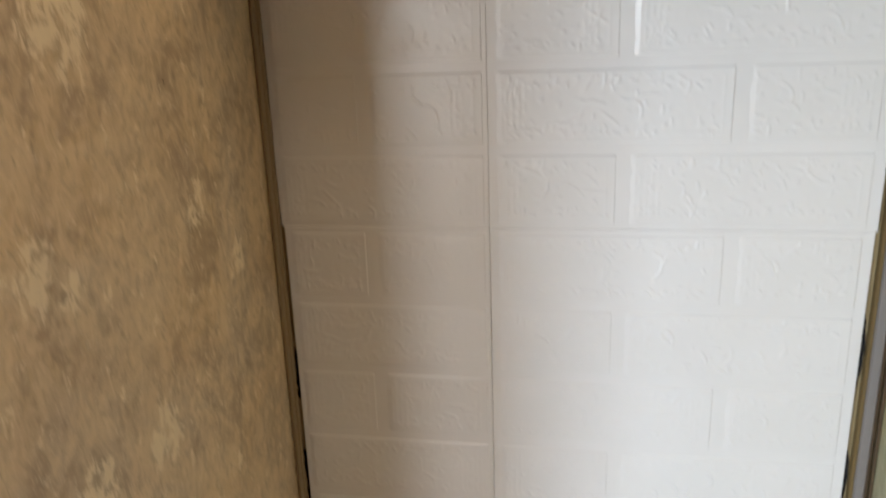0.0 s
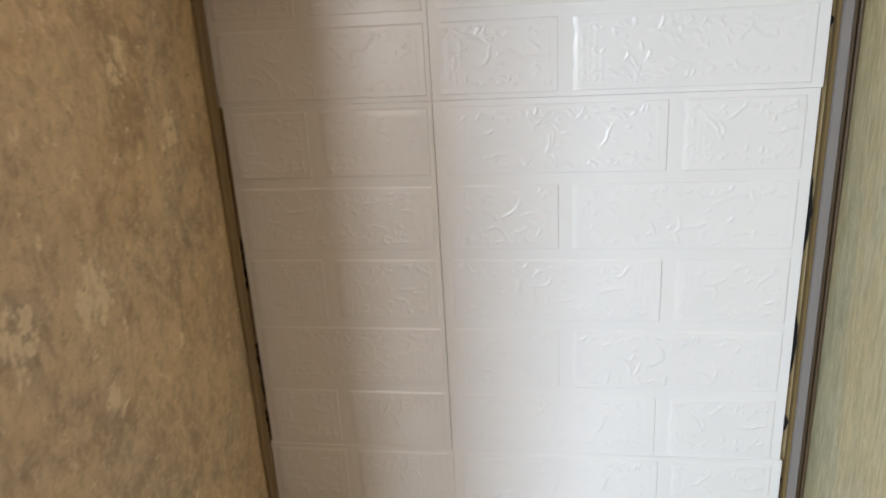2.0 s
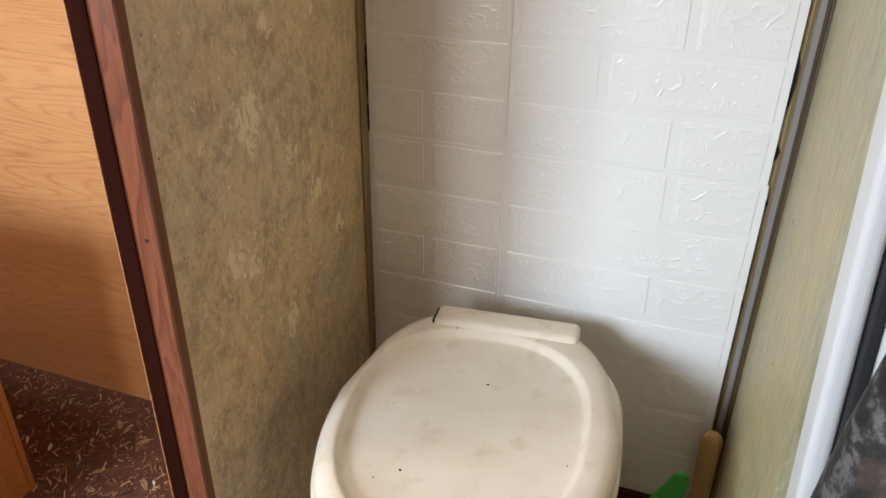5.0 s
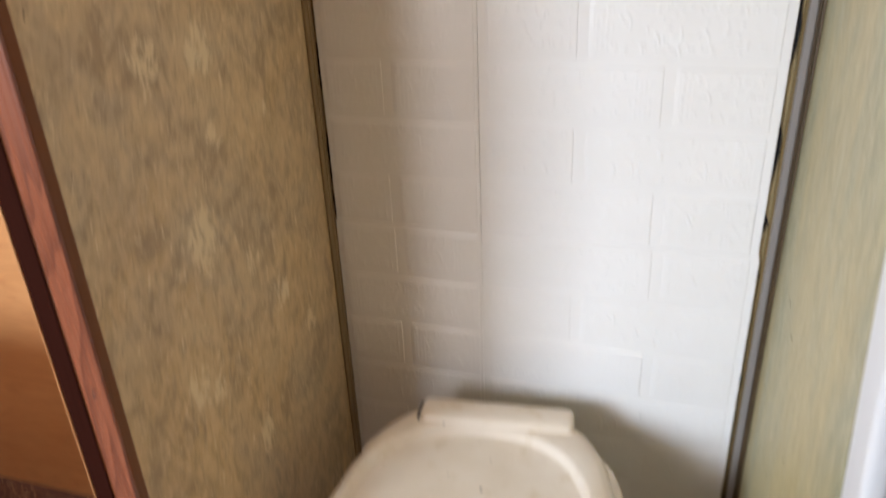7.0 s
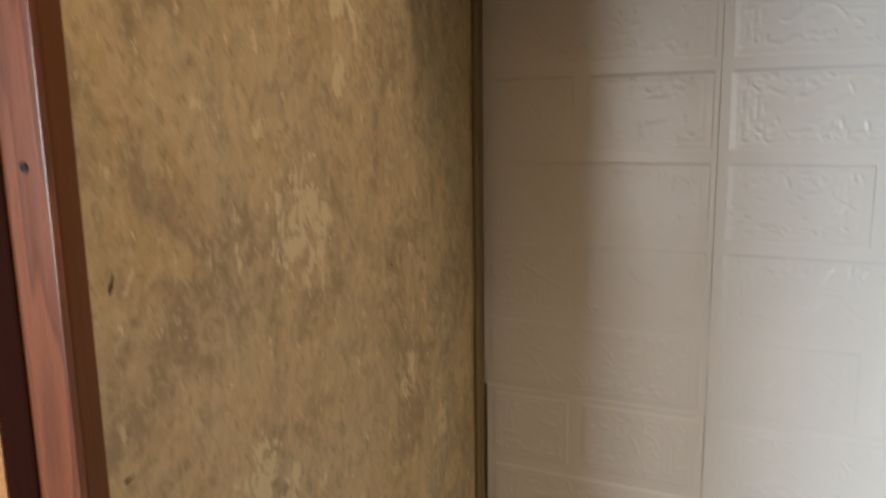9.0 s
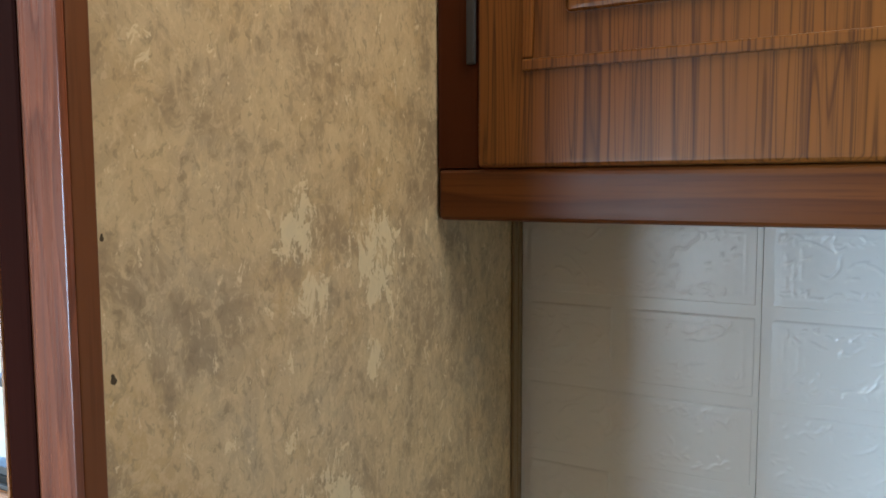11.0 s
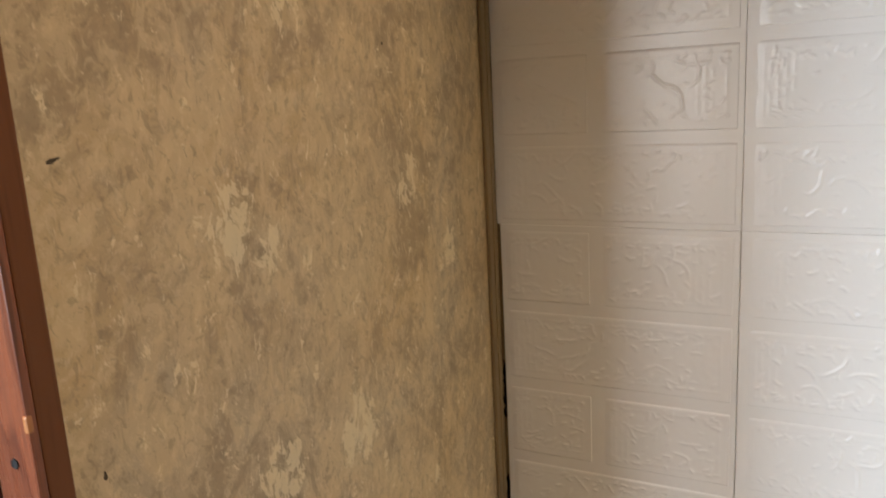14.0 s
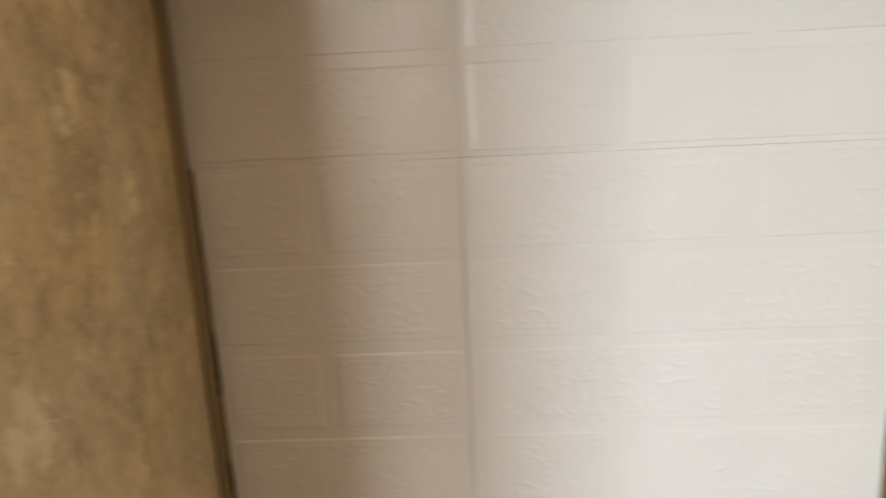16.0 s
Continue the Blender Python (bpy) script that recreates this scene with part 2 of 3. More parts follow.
OAK_DOOR = timber("oak_door", (0.045, 0.012, 0.003), (0.190, 0.064, 0.010), (0.240, 0.088, 0.016), "z", 22.0, 0.34, 3.2, 0.6, 0.32, 34.0, True, 0.025)
CHERRY = timber("cherry_rail", (0.040, 0.009, 0.002), (0.112, 0.030, 0.005), (0.180, 0.056, 0.010), "x", 9.0, 0.36, 3.0, 0.35, 0.26, 9.0)
CHERRY_POST = timber("cherry_post", (0.085, 0.024, 0.014), (0.208, 0.055, 0.024), (0.305, 0.102, 0.052), "z", 12.0, 0.28, 3.2, 0.4, 0.5, 34.0)
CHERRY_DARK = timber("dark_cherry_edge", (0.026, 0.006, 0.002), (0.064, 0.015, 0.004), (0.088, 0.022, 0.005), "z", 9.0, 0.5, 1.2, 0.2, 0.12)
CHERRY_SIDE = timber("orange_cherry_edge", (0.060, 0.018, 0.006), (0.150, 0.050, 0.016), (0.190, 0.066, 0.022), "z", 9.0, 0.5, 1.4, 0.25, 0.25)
# cherry with the shade of the jamb's rebate put into its colour
CHERRY_SHADED = timber("shaded_cherry", (0.008, 0.002, 0.001), (0.022, 0.005, 0.003), (0.030, 0.007, 0.004), "z", 9.0, 0.8, 1.2, 0.2, 0.02)
BOX_WOOD = timber("bench_veneer", (0.24, 0.085, 0.026), (0.42, 0.165, 0.055), (0.50, 0.205, 0.072), "z", 12.0, 0.42, 1.6, 0.25)
RAW_WOOD = timber("raw_wood", (0.30, 0.17, 0.07), (0.48, 0.29, 0.11), (0.56, 0.37, 0.16), "z", 14.0, 0.55, 1.6, 0.3)
PLYWOOD = plain("plywood_edge", (0.44, 0.30, 0.17), 0.8, 0, 0.3, 60, 0.4, 0.3, (0.2, 0.2, 4))
LAMINATE = plain("white_laminate", (0.80, 0.80, 0.79), 0.4, 0, 0.06, 25)
BONE = old_plastic()
FLOOR = littered_floor()
GLASS = glass_pane()
BLACK_METAL = plain("black_window_metal", (0.035, 0.042, 0.045), 0.4, 0.2, 0.3, 40)
GREY_METAL = plain("grey_aluminium", (0.28, 0.31, 0.33), 0.35, 0.7, 0.2, 40)
TRIM_GREY = plain("grey_vinyl_trim", (0.265, 0.242, 0.228), 0.32, 0.0, 0.25, 40, 0.1, 0.5, (1, 1, 0.1))
TRIM_LEFT = plain("tan_vinyl_trim", (0.300, 0.205, 0.105), 0.45, 0.0, 0.3, 40, 0.1, 0.4, (1, 1, 0.1))
TRIM_OCHRE = plain("ochre_trim", (0.190, 0.126, 0.050), 0.6, 0.0, 0.35, 50, 0.2, 0.4, (1, 1, 0.15))
TRIM_BROWN = plain("brown_vinyl_trim", (0.115, 0.074, 0.040), 0.45, 0.0, 0.3, 40, 0.1, 0.5, (1, 1, 0.1))
SUBSTRATE = plain("bare_tan_wall", (0.46, 0.36, 0.19), 0.7, 0.0, 0.3, 50, 0.3)
NICK = plain("dark_nick", (0.085, 0.060, 0.036), 0.9, 0.0, 0.3, 80)
MATT_BLACK = plain("black_gap", (0.012, 0.012, 0.013), 0.9, 0.0, 0.3, 80)
WHITE_PLASTIC = plain("white_plastic", (0.66, 0.67, 0.68), 0.4, 0.0, 0.06, 12)
DARK_RUBBER = plain("dark_rubber_seal", (0.03, 0.03, 0.033), 0.6, 0.0, 0.3, 40)
GREEN_PLASTIC = plain("green_plastic", (0.035, 0.42, 0.055), 0.42, 0.0, 0.15, 30)
CEILING_WHITE = plain("ceiling_board", (0.70, 0.66, 0.59), 0.6, 0.0, 0.1, 12)
BEIGE_WALL = plain("beige_wall_board", (0.60, 0.42, 0.24), 0.6, 0.0, 0.2, 10)
def shavings_mix():
    m, nt, b = nodes_of("mixed_shavings")
    geo = nt.nodes.new("ShaderNodeNewGeometry")
    col = ramp(nt, geo.outputs["Random Per Island"], (0.0, (0.05, 0.018, 0.010)), (0.40, (0.15, 0.055, 0.026)), (0.75, (0.32, 0.15, 0.070)), (1.0, (0.52, 0.33, 0.18)))
    nt.links.new(col, b.inputs["Base Color"])
    b.inputs["Roughness"].default_value = 0.85
    return m


SHAVINGS = shavings_mix()
DRY_CHIP = plain("dry_wood_chip", (0.36, 0.23, 0.13), 0.8, 0.0, 0.35, 60)
PAPER_SCRAP = plain("pale_scrap", (0.60, 0.50, 0.38), 0.8, 0.0, 0.25, 60)
PIPE = mottled_pipe()
GRASS = plain("dry_grass_ground", (0.46, 0.47, 0.36), 0.9, 0.0, 0.35, 3)
CAR_WHITE = plain("pale_car_paint", (0.80, 0.82, 0.84), 0.35, 0.0, 0.08, 3)
TYRE = plain("tyre_rubber", (0.10, 0.10, 0.10), 0.8, 0.0, 0.2, 12)


# ---- mesh helpers ----
def part(name, bm, material, parent=None, label="", smooth=False):
    me = bpy.data.meshes.new(name)
    bm.normal_update()
    bm.to_mesh(me)
    bm.free()
    if material:
        me.materials.append(material)
    if smooth:
        me.polygons.foreach_set("use_smooth", [True] * len(me.polygons))
    ob = new(name, me)
    if parent is not None:
        ob.parent = parent
    if label:
        ob["label"] = label
    return ob


def block(lo, hi, bevel=0.0, seg=2):
    bm = bmesh.new()
    bmesh.ops.create_cube(bm, size=1.0)
    for v in bm.verts:
        v.co = Vector([(a + b) / 2 + c * (b - a) for a, b, c in zip(lo, hi, v.co)])
    if bevel:
        bmesh.ops.bevel(bm, geom=bm.edges[:], offset=bevel, segments=seg, affect="EDGES", profile=0.6)
    return bm


def merge(*bms):
    """One bmesh out of several."""
    out = bmesh.new()
    for b in bms:
        me = bpy.data.meshes.new("tmp")
        b.to_mesh(me)
        b.free()
        out.from_mesh(me)
        bpy.data.meshes.remove(me)
    return out


def prism(outline, axis, lo, hi, bevel=0.0):
    """An outline of (a, b) pairs pushed along x, y or z from lo to hi."""
    bm = bmesh.new()
    place = {"x": lambda a, b, c: (c, a, b), "y": lambda a, b, c: (a, c, b), "z": lambda a, b, c: (a, b, c)}[axis]
    rows = [[bm.verts.new(place(a, b, c)) for a, b in outline] for c in (lo, hi)]
    n = len(outline)
    for i in range(n):
        bm.faces.new((rows[0][i], rows[0][(i + 1) % n], rows[1][(i + 1) % n], rows[1][i]))
    bm.faces.new(rows[0][::-1]), bm.faces.new(rows[1])
    bmesh.ops.recalc_face_normals(bm, faces=bm.faces[:])
    if bevel:
        bmesh.ops.bevel(bm, geom=[e for e in bm.edges], offset=bevel, segments=2, affect="EDGES")
    return bm


def loft(rings, close_top=True, close_bottom=True):
    """Rings of equally many points, joined into a skin."""
    bm = bmesh.new()
    vs = [[bm.verts.new(p) for p in ring] for ring in rings]
    n = len(vs[0])
    for a, b in zip(vs, vs[1:]):
        for i in range(n):
            bm.faces.new((a[i], a[(i + 1) % n], b[(i + 1) % n], b[i]))
    if close_bottom:
        bm.faces.new(vs[0][::-1])
    if close_top:
        bm.faces.new(vs[-1])
    bmesh.ops.recalc_face_normals(bm, faces=bm.faces[:])
    return bm


def tube(points, radius, sides=14):
    """A round bar along a line of points."""
    rings = []
    pts = [Vector(p) for p in points]
    for i, p in enumerate(pts):
        d = (pts[min(i + 1, len(pts) - 1)] - pts[max(i - 1, 0)]).normalized()
        u = d.orthogonal().normalized()
        if rings:
            u = (last - d * last.dot(d)).normalized()
        last = u
        w = d.cross(u)
        r = radius[i] if isinstance(radius, (list, tuple)) else radius
        rings.append([p + r * (math.cos(a) * u + math.sin(a) * w) for a in [2 * math.pi * k / sides for k in range(sides)]])
    return loft(rings)


def empty(name, at=(0, 0, 0), turn=0.0):
    ob = new(name)
    ob.matrix_world = pose(*at, 0, 0, turn)
    return ob


def structure(ob, label, category):
    return tagged(ob, label, category, kind="structure")


# ---- large structure ----
LINE, ROW = 0.995, 0.076          # the seam between two tiers of foam panels, and the height of one brick course
BATH_R = 0.5790                    # right wall of the toilet corner
WINDOW_Y = -0.045                 # inner face of the side wall beyond the partition
ROOM_L, ROOM_R, ROOM_F = -2.1, 1.25, -2.3

structure(part("floor", block((ROOM_L - 0.1, ROOM_F - 0.1, -0.06), (ROOM_R + 0.1, 0.14, 0.0)), FLOOR), "dark red-brown floor covered in dirt and wood shavings", "floor")
# both ceiling openings are unseen, cut only for the overhead fill lamps
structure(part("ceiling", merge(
    block((ROOM_L - 0.1, ROOM_F - 0.1, TOP), (ADDED_HATCH_X - 0.18, 0.14, TOP + 0.05)), block((ADDED_HATCH_X + 0.18, ROOM_F - 0.1, TOP), (ADDED_VENT_X - 0.18, 0.14, TOP + 0.05)),
    block((ADDED_HATCH_X - 0.18, ADDED_HATCH_Y + 0.18, TOP), (ADDED_HATCH_X + 0.18, 0.14, TOP + 0.05)), block((ADDED_HATCH_X - 0.18, ROOM_F - 0.1, TOP), (ADDED_HATCH_X + 0.18, ADDED_HATCH_Y - 0.18, TOP + 0.05)),
    block((ADDED_VENT_X + 0.18, ROOM_F - 0.1, TOP), (ROOM_R + 0.1, 0.14, TOP + 0.05)),
    block((ADDED_VENT_X - 0.18, ADDED_VENT_Y + 0.18, TOP), (ADDED_VENT_X + 0.18, 0.14, TOP + 0.05)), block((ADDED_VENT_X - 0.18, ROOM_F - 0.1, TOP), (ADDED_VENT_X + 0.18, ADDED_VENT_Y - 0.18, TOP + 0.05))), CEILING_WHITE), "off-white ceiling board with two added openings for overhead light", "ceiling")

# unseen covers, added to stop the sun falling through these openings
structure(part("added_hatch_cover", block((ADDED_HATCH_X - 0.22, ADDED_HATCH_Y - 0.22, TOP + 0.06), (ADDED_HATCH_X + 0.22, ADDED_HATCH_Y + 0.22, TOP + 0.075), 0.004), WHITE_PLASTIC), "added white cover that keeps the sun out of the fill-light hatch", "vent")
structure(part("added_vent_cover", block((ADDED_VENT_X - 0.22, ADDED_VENT_Y - 0.22, TOP + 0.06), (ADDED_VENT_X + 0.22, ADDED_VENT_Y + 0.22, TOP + 0.075), 0.004), WHITE_PLASTIC), "added white cover that keeps the sun out of the assumed vent", "vent")
structure(part("wall_back", block((-0.002, 0.007, 0.0), (ROOM_R + 0.1, 0.12, TOP)), SUBSTRATE), "bare tan wall board behind white foam panels", "wall")

WIN_L, WIN_R, WIN_B, WIN_T = -1.45, -0.528, 0.962, 1.452
side = structure(part("wall_window", merge(
    block((ROOM_L, WINDOW_Y, 0.0), (-0.042, WINDOW_Y + 0.05, WIN_B)),
    block((ROOM_L, WINDOW_Y, WIN_T), (-0.042, WINDOW_Y + 0.05, TOP)),
    block((ROOM_L, WINDOW_Y, WIN_B), (WIN_L, WINDOW_Y + 0.05, WIN_T)),
    block((WIN_R, WINDOW_Y, WIN_B), (-0.042, WINDOW_Y + 0.05, WIN_T))), OAK_PANEL), "orange oak veneer panelling with flowing horizontal grain", "wall")
partition = structure(part("wall_partition", block((-0.042, -0.458, 0.0), (0.0, 0.12, TOP)), PAPER), "partition papered in mottled olive-brown with cream flecks", "wall")
right_wall = structure(part("wall_right", block((BATH_R, -0.40, 0.0), (BATH_R + 0.035, 0.006, TOP)), GREEN_PAPER), "side wall papered in pale streaked green and yellow", "wall")
OPP_L, OPP_R, OPP_B, OPP_T = -1.36, -0.26, 0.72, 1.56
structure(part("wall_front", merge(
    block((ROOM_L, ROOM_F - 0.05, 0.0), (ROOM_R, ROOM_F, OPP_B)), block((ROOM_L, ROOM_F - 0.05, OPP_T), (ROOM_R, ROOM_F, TOP)),
    block((ROOM_L, ROOM_F - 0.05, OPP_B), (OPP_L, ROOM_F, OPP_T)), block((OPP_R, ROOM_F - 0.05, OPP_B), (ROOM_R, ROOM_F, OPP_T)),
    block((-0.715, ROOM_F - 0.05, OPP_B), (-0.655, ROOM_F, OPP_T))), BEIGE_WALL), "plain beige wall with a window opening in two lights", "wall")
structure(part("wall_end_west", block((ROOM_L - 0.1, ROOM_F - 0.1, 0.0), (ROOM_L, 0.14, TOP)), BEIGE_WALL), "plain beige end wall", "wall")
structure(part("wall_end_east", block((ROOM_R, ROOM_F - 0.1, 0.0), (ROOM_R + 0.1, 0.006, TOP)), BEIGE_WALL), "plain beige end wall", "wall")



def nick(parent, at, across, length, width, lean, normal):
    """A small dark dent in a papered wall: a thin lens-shaped chip, on a wall facing +x (1) or -x (-1)."""
    bm = bmesh.new()
    pts = [(math.sin(a) * width * (0.7 + 0.3 * math.cos(3 * a)), math.cos(a) * length) for a in [2 * math.pi * k / 10 for k in range(10)]]
    c, sn = math.cos(radians(lean)), math.sin(radians(lean))
    ring = [bm.verts.new((normal * 0.0003, c * u - sn * v, sn * u + c * v)) for u, v in pts]
    base = [bm.verts.new((-normal * 0.0004, c * u - sn * v, sn * u + c * v)) for u, v in pts]
    bm.faces.new(ring)
    for i in range(10):
        bm.faces.new((base[i], base[(i + 1) % 10], ring[(i + 1) % 10], ring[i]))
    bmesh.ops.recalc_face_normals(bm, faces=bm.faces[:])
    ob = part("nick", bm, NICK, parent)
    ob.location = (at, *across)


for y, z, length, width, lean in ((-0.4345, 1.188, 0.0046, 0.0014, -20), (-0.4345, 1.096, 0.0034, 0.0013, -74), (-0.442, 1.318, 0.0026, 0.0018, 10), (-0.445, 1.380, 0.0018, 0.0012, 0),
                                  (-0.433, 0.961, 0.0022, 0.0012, 0), (-0.180, 1.150, 0.0012, 0.0010, 0), (-0.435, 0.730, 0.0016, 0.0010, 5), (-0.425, 0.620, 0.0016, 0.0008, 0), (-0.430, 0.840, 0.0013, 0.0010, 0)):
    nick(partition, 0.0, (y, z), length, width, lean, 1)
for y, z, length, width in ((-0.106, 0.617, 0.0050, 0.0010), (-0.150, 0.600, 0.0018, 0.0012), (-0.060, 0.470, 0.0016, 0.0010), (-0.150, 0.420, 0.0020, 0.0012), (-0.22, 0.50, 0.0016, 0.0012)):
    nick(right_wall, BATH_R, (y, z), length, width, 8, -1)

# ---- side window ----
win = structure(empty("window_1", (WIN_R, WINDOW_Y, WIN_B)), "black-framed slatted window with bright daylight outside", "window")


def at_window(name, bm, material, label="", smooth=False, parent=None):
    ob = part(name, bm, material, None, label, smooth)
    ob.parent = parent or win
    ob.matrix_parent_inverse = (parent or win).matrix_world.inverted()
    return ob


fy = WINDOW_Y - 0.004
at_window("window_frame", merge(
    block((WIN_L, fy, WIN_B), (WIN_R, fy + 0.03, WIN_B + 0.022), 0.002), block((WIN_L, fy, WIN_T - 0.022), (WIN_R, fy + 0.03, WIN_T), 0.002),
    block((WIN_R - 0.022, fy - 0.001, WIN_B), (WIN_R, fy + 0.031, WIN_T), 0.002), block((WIN_L, fy - 0.001, WIN_B), (WIN_L + 0.022, fy + 0.031, WIN_T), 0.002)), BLACK_METAL)
at_window("sill_channel", merge(block((WIN_L + 0.02, fy + 0.004, WIN_B + 0.022), (WIN_R - 0.022, fy + 0.028, WIN_B + 0.034), 0.001),
    block((WIN_L + 0.02, fy - 0.005, WIN_B + 0.006), (WIN_R - 0.022, fy - 0.0005, WIN_B + 0.012), 0.001)), GREY_METAL)
for z in (1.118, 1.278):
    at_window("slat_bar", block((WIN_L + 0.02, fy + 0.010, z - 0.006), (WIN_R - 0.02, fy + 0.030, z + 0.008), 0.002), GREY_METAL, "grey aluminium crossbar")
for lo, hi in ((WIN_B + 0.030, 1.114), (1.124, 1.274), (1.284, WIN_T - 0.02)):
    pane = at_window("pane", block((WIN_L + 0.02, fy + 0.018, lo), (WIN_R - 0.02, fy + 0.021, hi)), GLASS)
    pane.visible_shadow = False
KX, KZ = -0.564, 0.993
rings = []
for d, r in ((0.0, 0.017), (0.010, 0.017), (0.012, 0.0225), (0.020, 0.0235), (0.024, 0.021), (0.0245, 0.016), (0.022, 0.0145), (0.022, 0.006), (0.026, 0.005), (0.027, 0.002)):
    rings.append([(KX + r * math.cos(a), fy - 0.006 - d, KZ + r * math.sin(a)) for a in [2 * math.pi * k / 28 for k in range(28)]])
at_window("crank_knob", loft(rings), GREY_METAL, "round grey plastic crank knob", True)
at_window("crank_bracket", merge(block((KX + 0.008, fy - 0.010, KZ - 0.030), (KX + 0.035, fy + 0.002, KZ + 0.05), 0.003), block((KX - 0.01, fy - 0.008, KZ - 0.012), (KX + 0.012, fy + 0.002, KZ + 0.03), 0.003)), BLACK_METAL)


def moulding(name, lo_z, hi_z, label):
    bms = [block((ROOM_L, WINDOW_Y - 0.008, lo_z + 0.014), (-0.044, WINDOW_Y - 0.0005, hi_z), 0.002)]
    bms.append(prism([(WINDOW_Y - 0.0005, lo_z), (WINDOW_Y - 0.007, lo_z), (WINDOW_Y - 0.011, lo_z + 0.004), (WINDOW_Y - 0.011, lo_z + 0.009), (WINDOW_Y - 0.007, lo_z + 0.0135), (WINDOW_Y - 0.0005, lo_z + 0.0135)], "x", ROOM_L, -0.044))
    return structure(part(name, merge(*bms), OAK_PALE), label, "trim")


moulding("trim_below_window", 0.868, WIN_B - 0.003, "pale oak window apron with a beaded lower edge")
moulding("trim_above_window", WIN_T + 0.003, WIN_T + 0.062, "pale oak moulding above the window")

# ---- jamb at the end of the partition ----
post = structure(empty("door_jamb", (0, -0.46, 0)), "reddish cherry-stained jamb capping the end of the partition", "trim")
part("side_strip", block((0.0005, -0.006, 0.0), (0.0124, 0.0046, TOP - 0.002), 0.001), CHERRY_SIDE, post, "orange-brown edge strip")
# the cove's soft shading is given by a dark wood colour
part("cove_strip", prism([(-0.0166, 0.0), (-0.0166, -0.0060), (-0.0150, -0.0078), (-0.0112, -0.0095), (-0.0112, 0.0)], "z", 0.0, TOP - 0.002), CHERRY_DARK, post, "coved edge coloured dark for its shade")
part("face_board", block((-0.0110, -0.0100, 0.0), (0.0128, -0.0064, TOP - 0.002), 0.0006), CHERRY_POST, post, "worn pinkish-brown face board with screw holes")
# near-black colour stands in for the shaded groove beside the face board
part("stop_strip", block((-0.0370, -0.0075, 0.0), (-0.0168, 0.0200, TOP - 0.002), 0.002), CHERRY_SHADED, post, "rebate strip coloured almost black for its shade")
part("outer_bead", block((-0.0390, -0.0080, 0.0), (-0.0373, 0.0200, TOP - 0.002), 0.001), OAK_PANEL, post, "bare lighter edge")
for z in (0.985, 0.963, 0.662, 1.242):
    rr = [[(0.001 + r * math.cos(a), -0.0101 - d, z + r * math.sin(a)) for a in [2 * math.pi * k / 10 for k in range(10)]] for d, r in ((0.0, 0.0022), (0.0005, 0.0020), (0.0002, 0.0012))]
    part("screw_head", loft(rr), MATT_BLACK, post)
part("chipped_notch", block((0.0105, -0.0106, 0.999), (0.0134, -0.0080, 1.006), 0.0011), BOX_WOOD, post, "bare chip in the stain")

# ---- corner trims ----
structure(part("trim_corner_left", merge(block((0.0003, -0.020, 0.0), (0.0036, -0.0110, 1.378), 0.0014), block((0.0003, -0.0095, 0.0), (0.0036, -0.0015, 1.378), 0.0014)), TRIM_LEFT), "narrow brown ribbed corner strip", "trim")
structure(part("trim_corner_right", merge(
    prism([(0.5636, 0.0060), (0.5636, -0.0040), (0.5645, -0.0056), (0.5700, -0.0064), (0.5709, -0.0074), (0.5718, -0.0064), (0.5718, 0.0060)], "z", 0.0, 1.376)), TRIM_GREY), "grey vinyl corner moulding with a raised rib", "trim")
structure(part("trim_flange_right", prism([(0.5604, 0.0060), (0.5604, -0.0004), (0.5612, -0.0016), (0.5634, -0.0018), (0.5634, 0.0060)], "z", 0.0, 1.376), TRIM_OCHRE), "ochre edge strip of the corner moulding", "trim")
structure(part("trim_bead_right", merge(block((0.5721, -0.0050, 0.0), (0.5753, 0.0060, 1.376), 0.0010), block((0.5757, -0.0080, 0.0), (0.5788, -0.0045, 1.376), 0.0010)), TRIM_BROWN), "thin double brown bead beside the corner moulding", "trim")

# black patches where panels stop short: old adhesive, and gap shade put in as colour
def edge_patch(x0, x1, z0, z1, seed):
    rnd = random.Random(seed)
    bm = bmesh.new()
    n = 14
    lo = [bm.verts.new((x0 + rnd.uniform(-0.0012, 0.0012), 0.0052, z0 + (z1 - z0) * i / n)) for i in range(n + 1)]
    hi = [bm.verts.new((x1 - (x1 - x0) * 0.8 * abs(2 * i / n - 1) ** 2 + rnd.uniform(-0.001, 0.0004), 0.0046, z0 + (z1 - z0) * i / n)) for i in range(n + 1)]
    for i in range(n):
        bm.faces.new((lo[i], hi[i], hi[i + 1], lo[i + 1]))
    res = bmesh.ops.extrude_face_region(bm, geom=bm.faces[:])
    for g in res["geom"]:
        if isinstance(g, bmesh.types.BMVert):
            g.co.y += 0.0016
    bmesh.ops.recalc_face_normals(bm, faces=bm.faces[:])
    ob = part("adhesive_and_gap_shade", bm, MATT_BLACK)
    return tagged(ob, "black patch of old adhesive and painted gap shade at the panel edge", "adhesive", "smears along the panel edge", "structure")


for i, (z0, z1) in enumerate(((0.645, 0.672), (0.577, 0.602), (0.70, 0.79), (0.83, 0.93), (1.04, 1.06), (0.42, 0.45))):
    edge_patch(0.5520, 0.5600, z0, z1, i)

# left edge: black sheets stand in for the shade inside the open gap
for i, (z0, z1) in enumerate(((0.615, 0.655), (0.665, 0.74), (0.80, 0.86))):
    edge_patch(0.0012, 0.0066, z0, z1, 20 + i)

# ---- toilet ----
CX, CY, YAW = 0.264, -0.270, 6.0
toilet = empty("toilet", (CX, CY, 0.0), YAW)
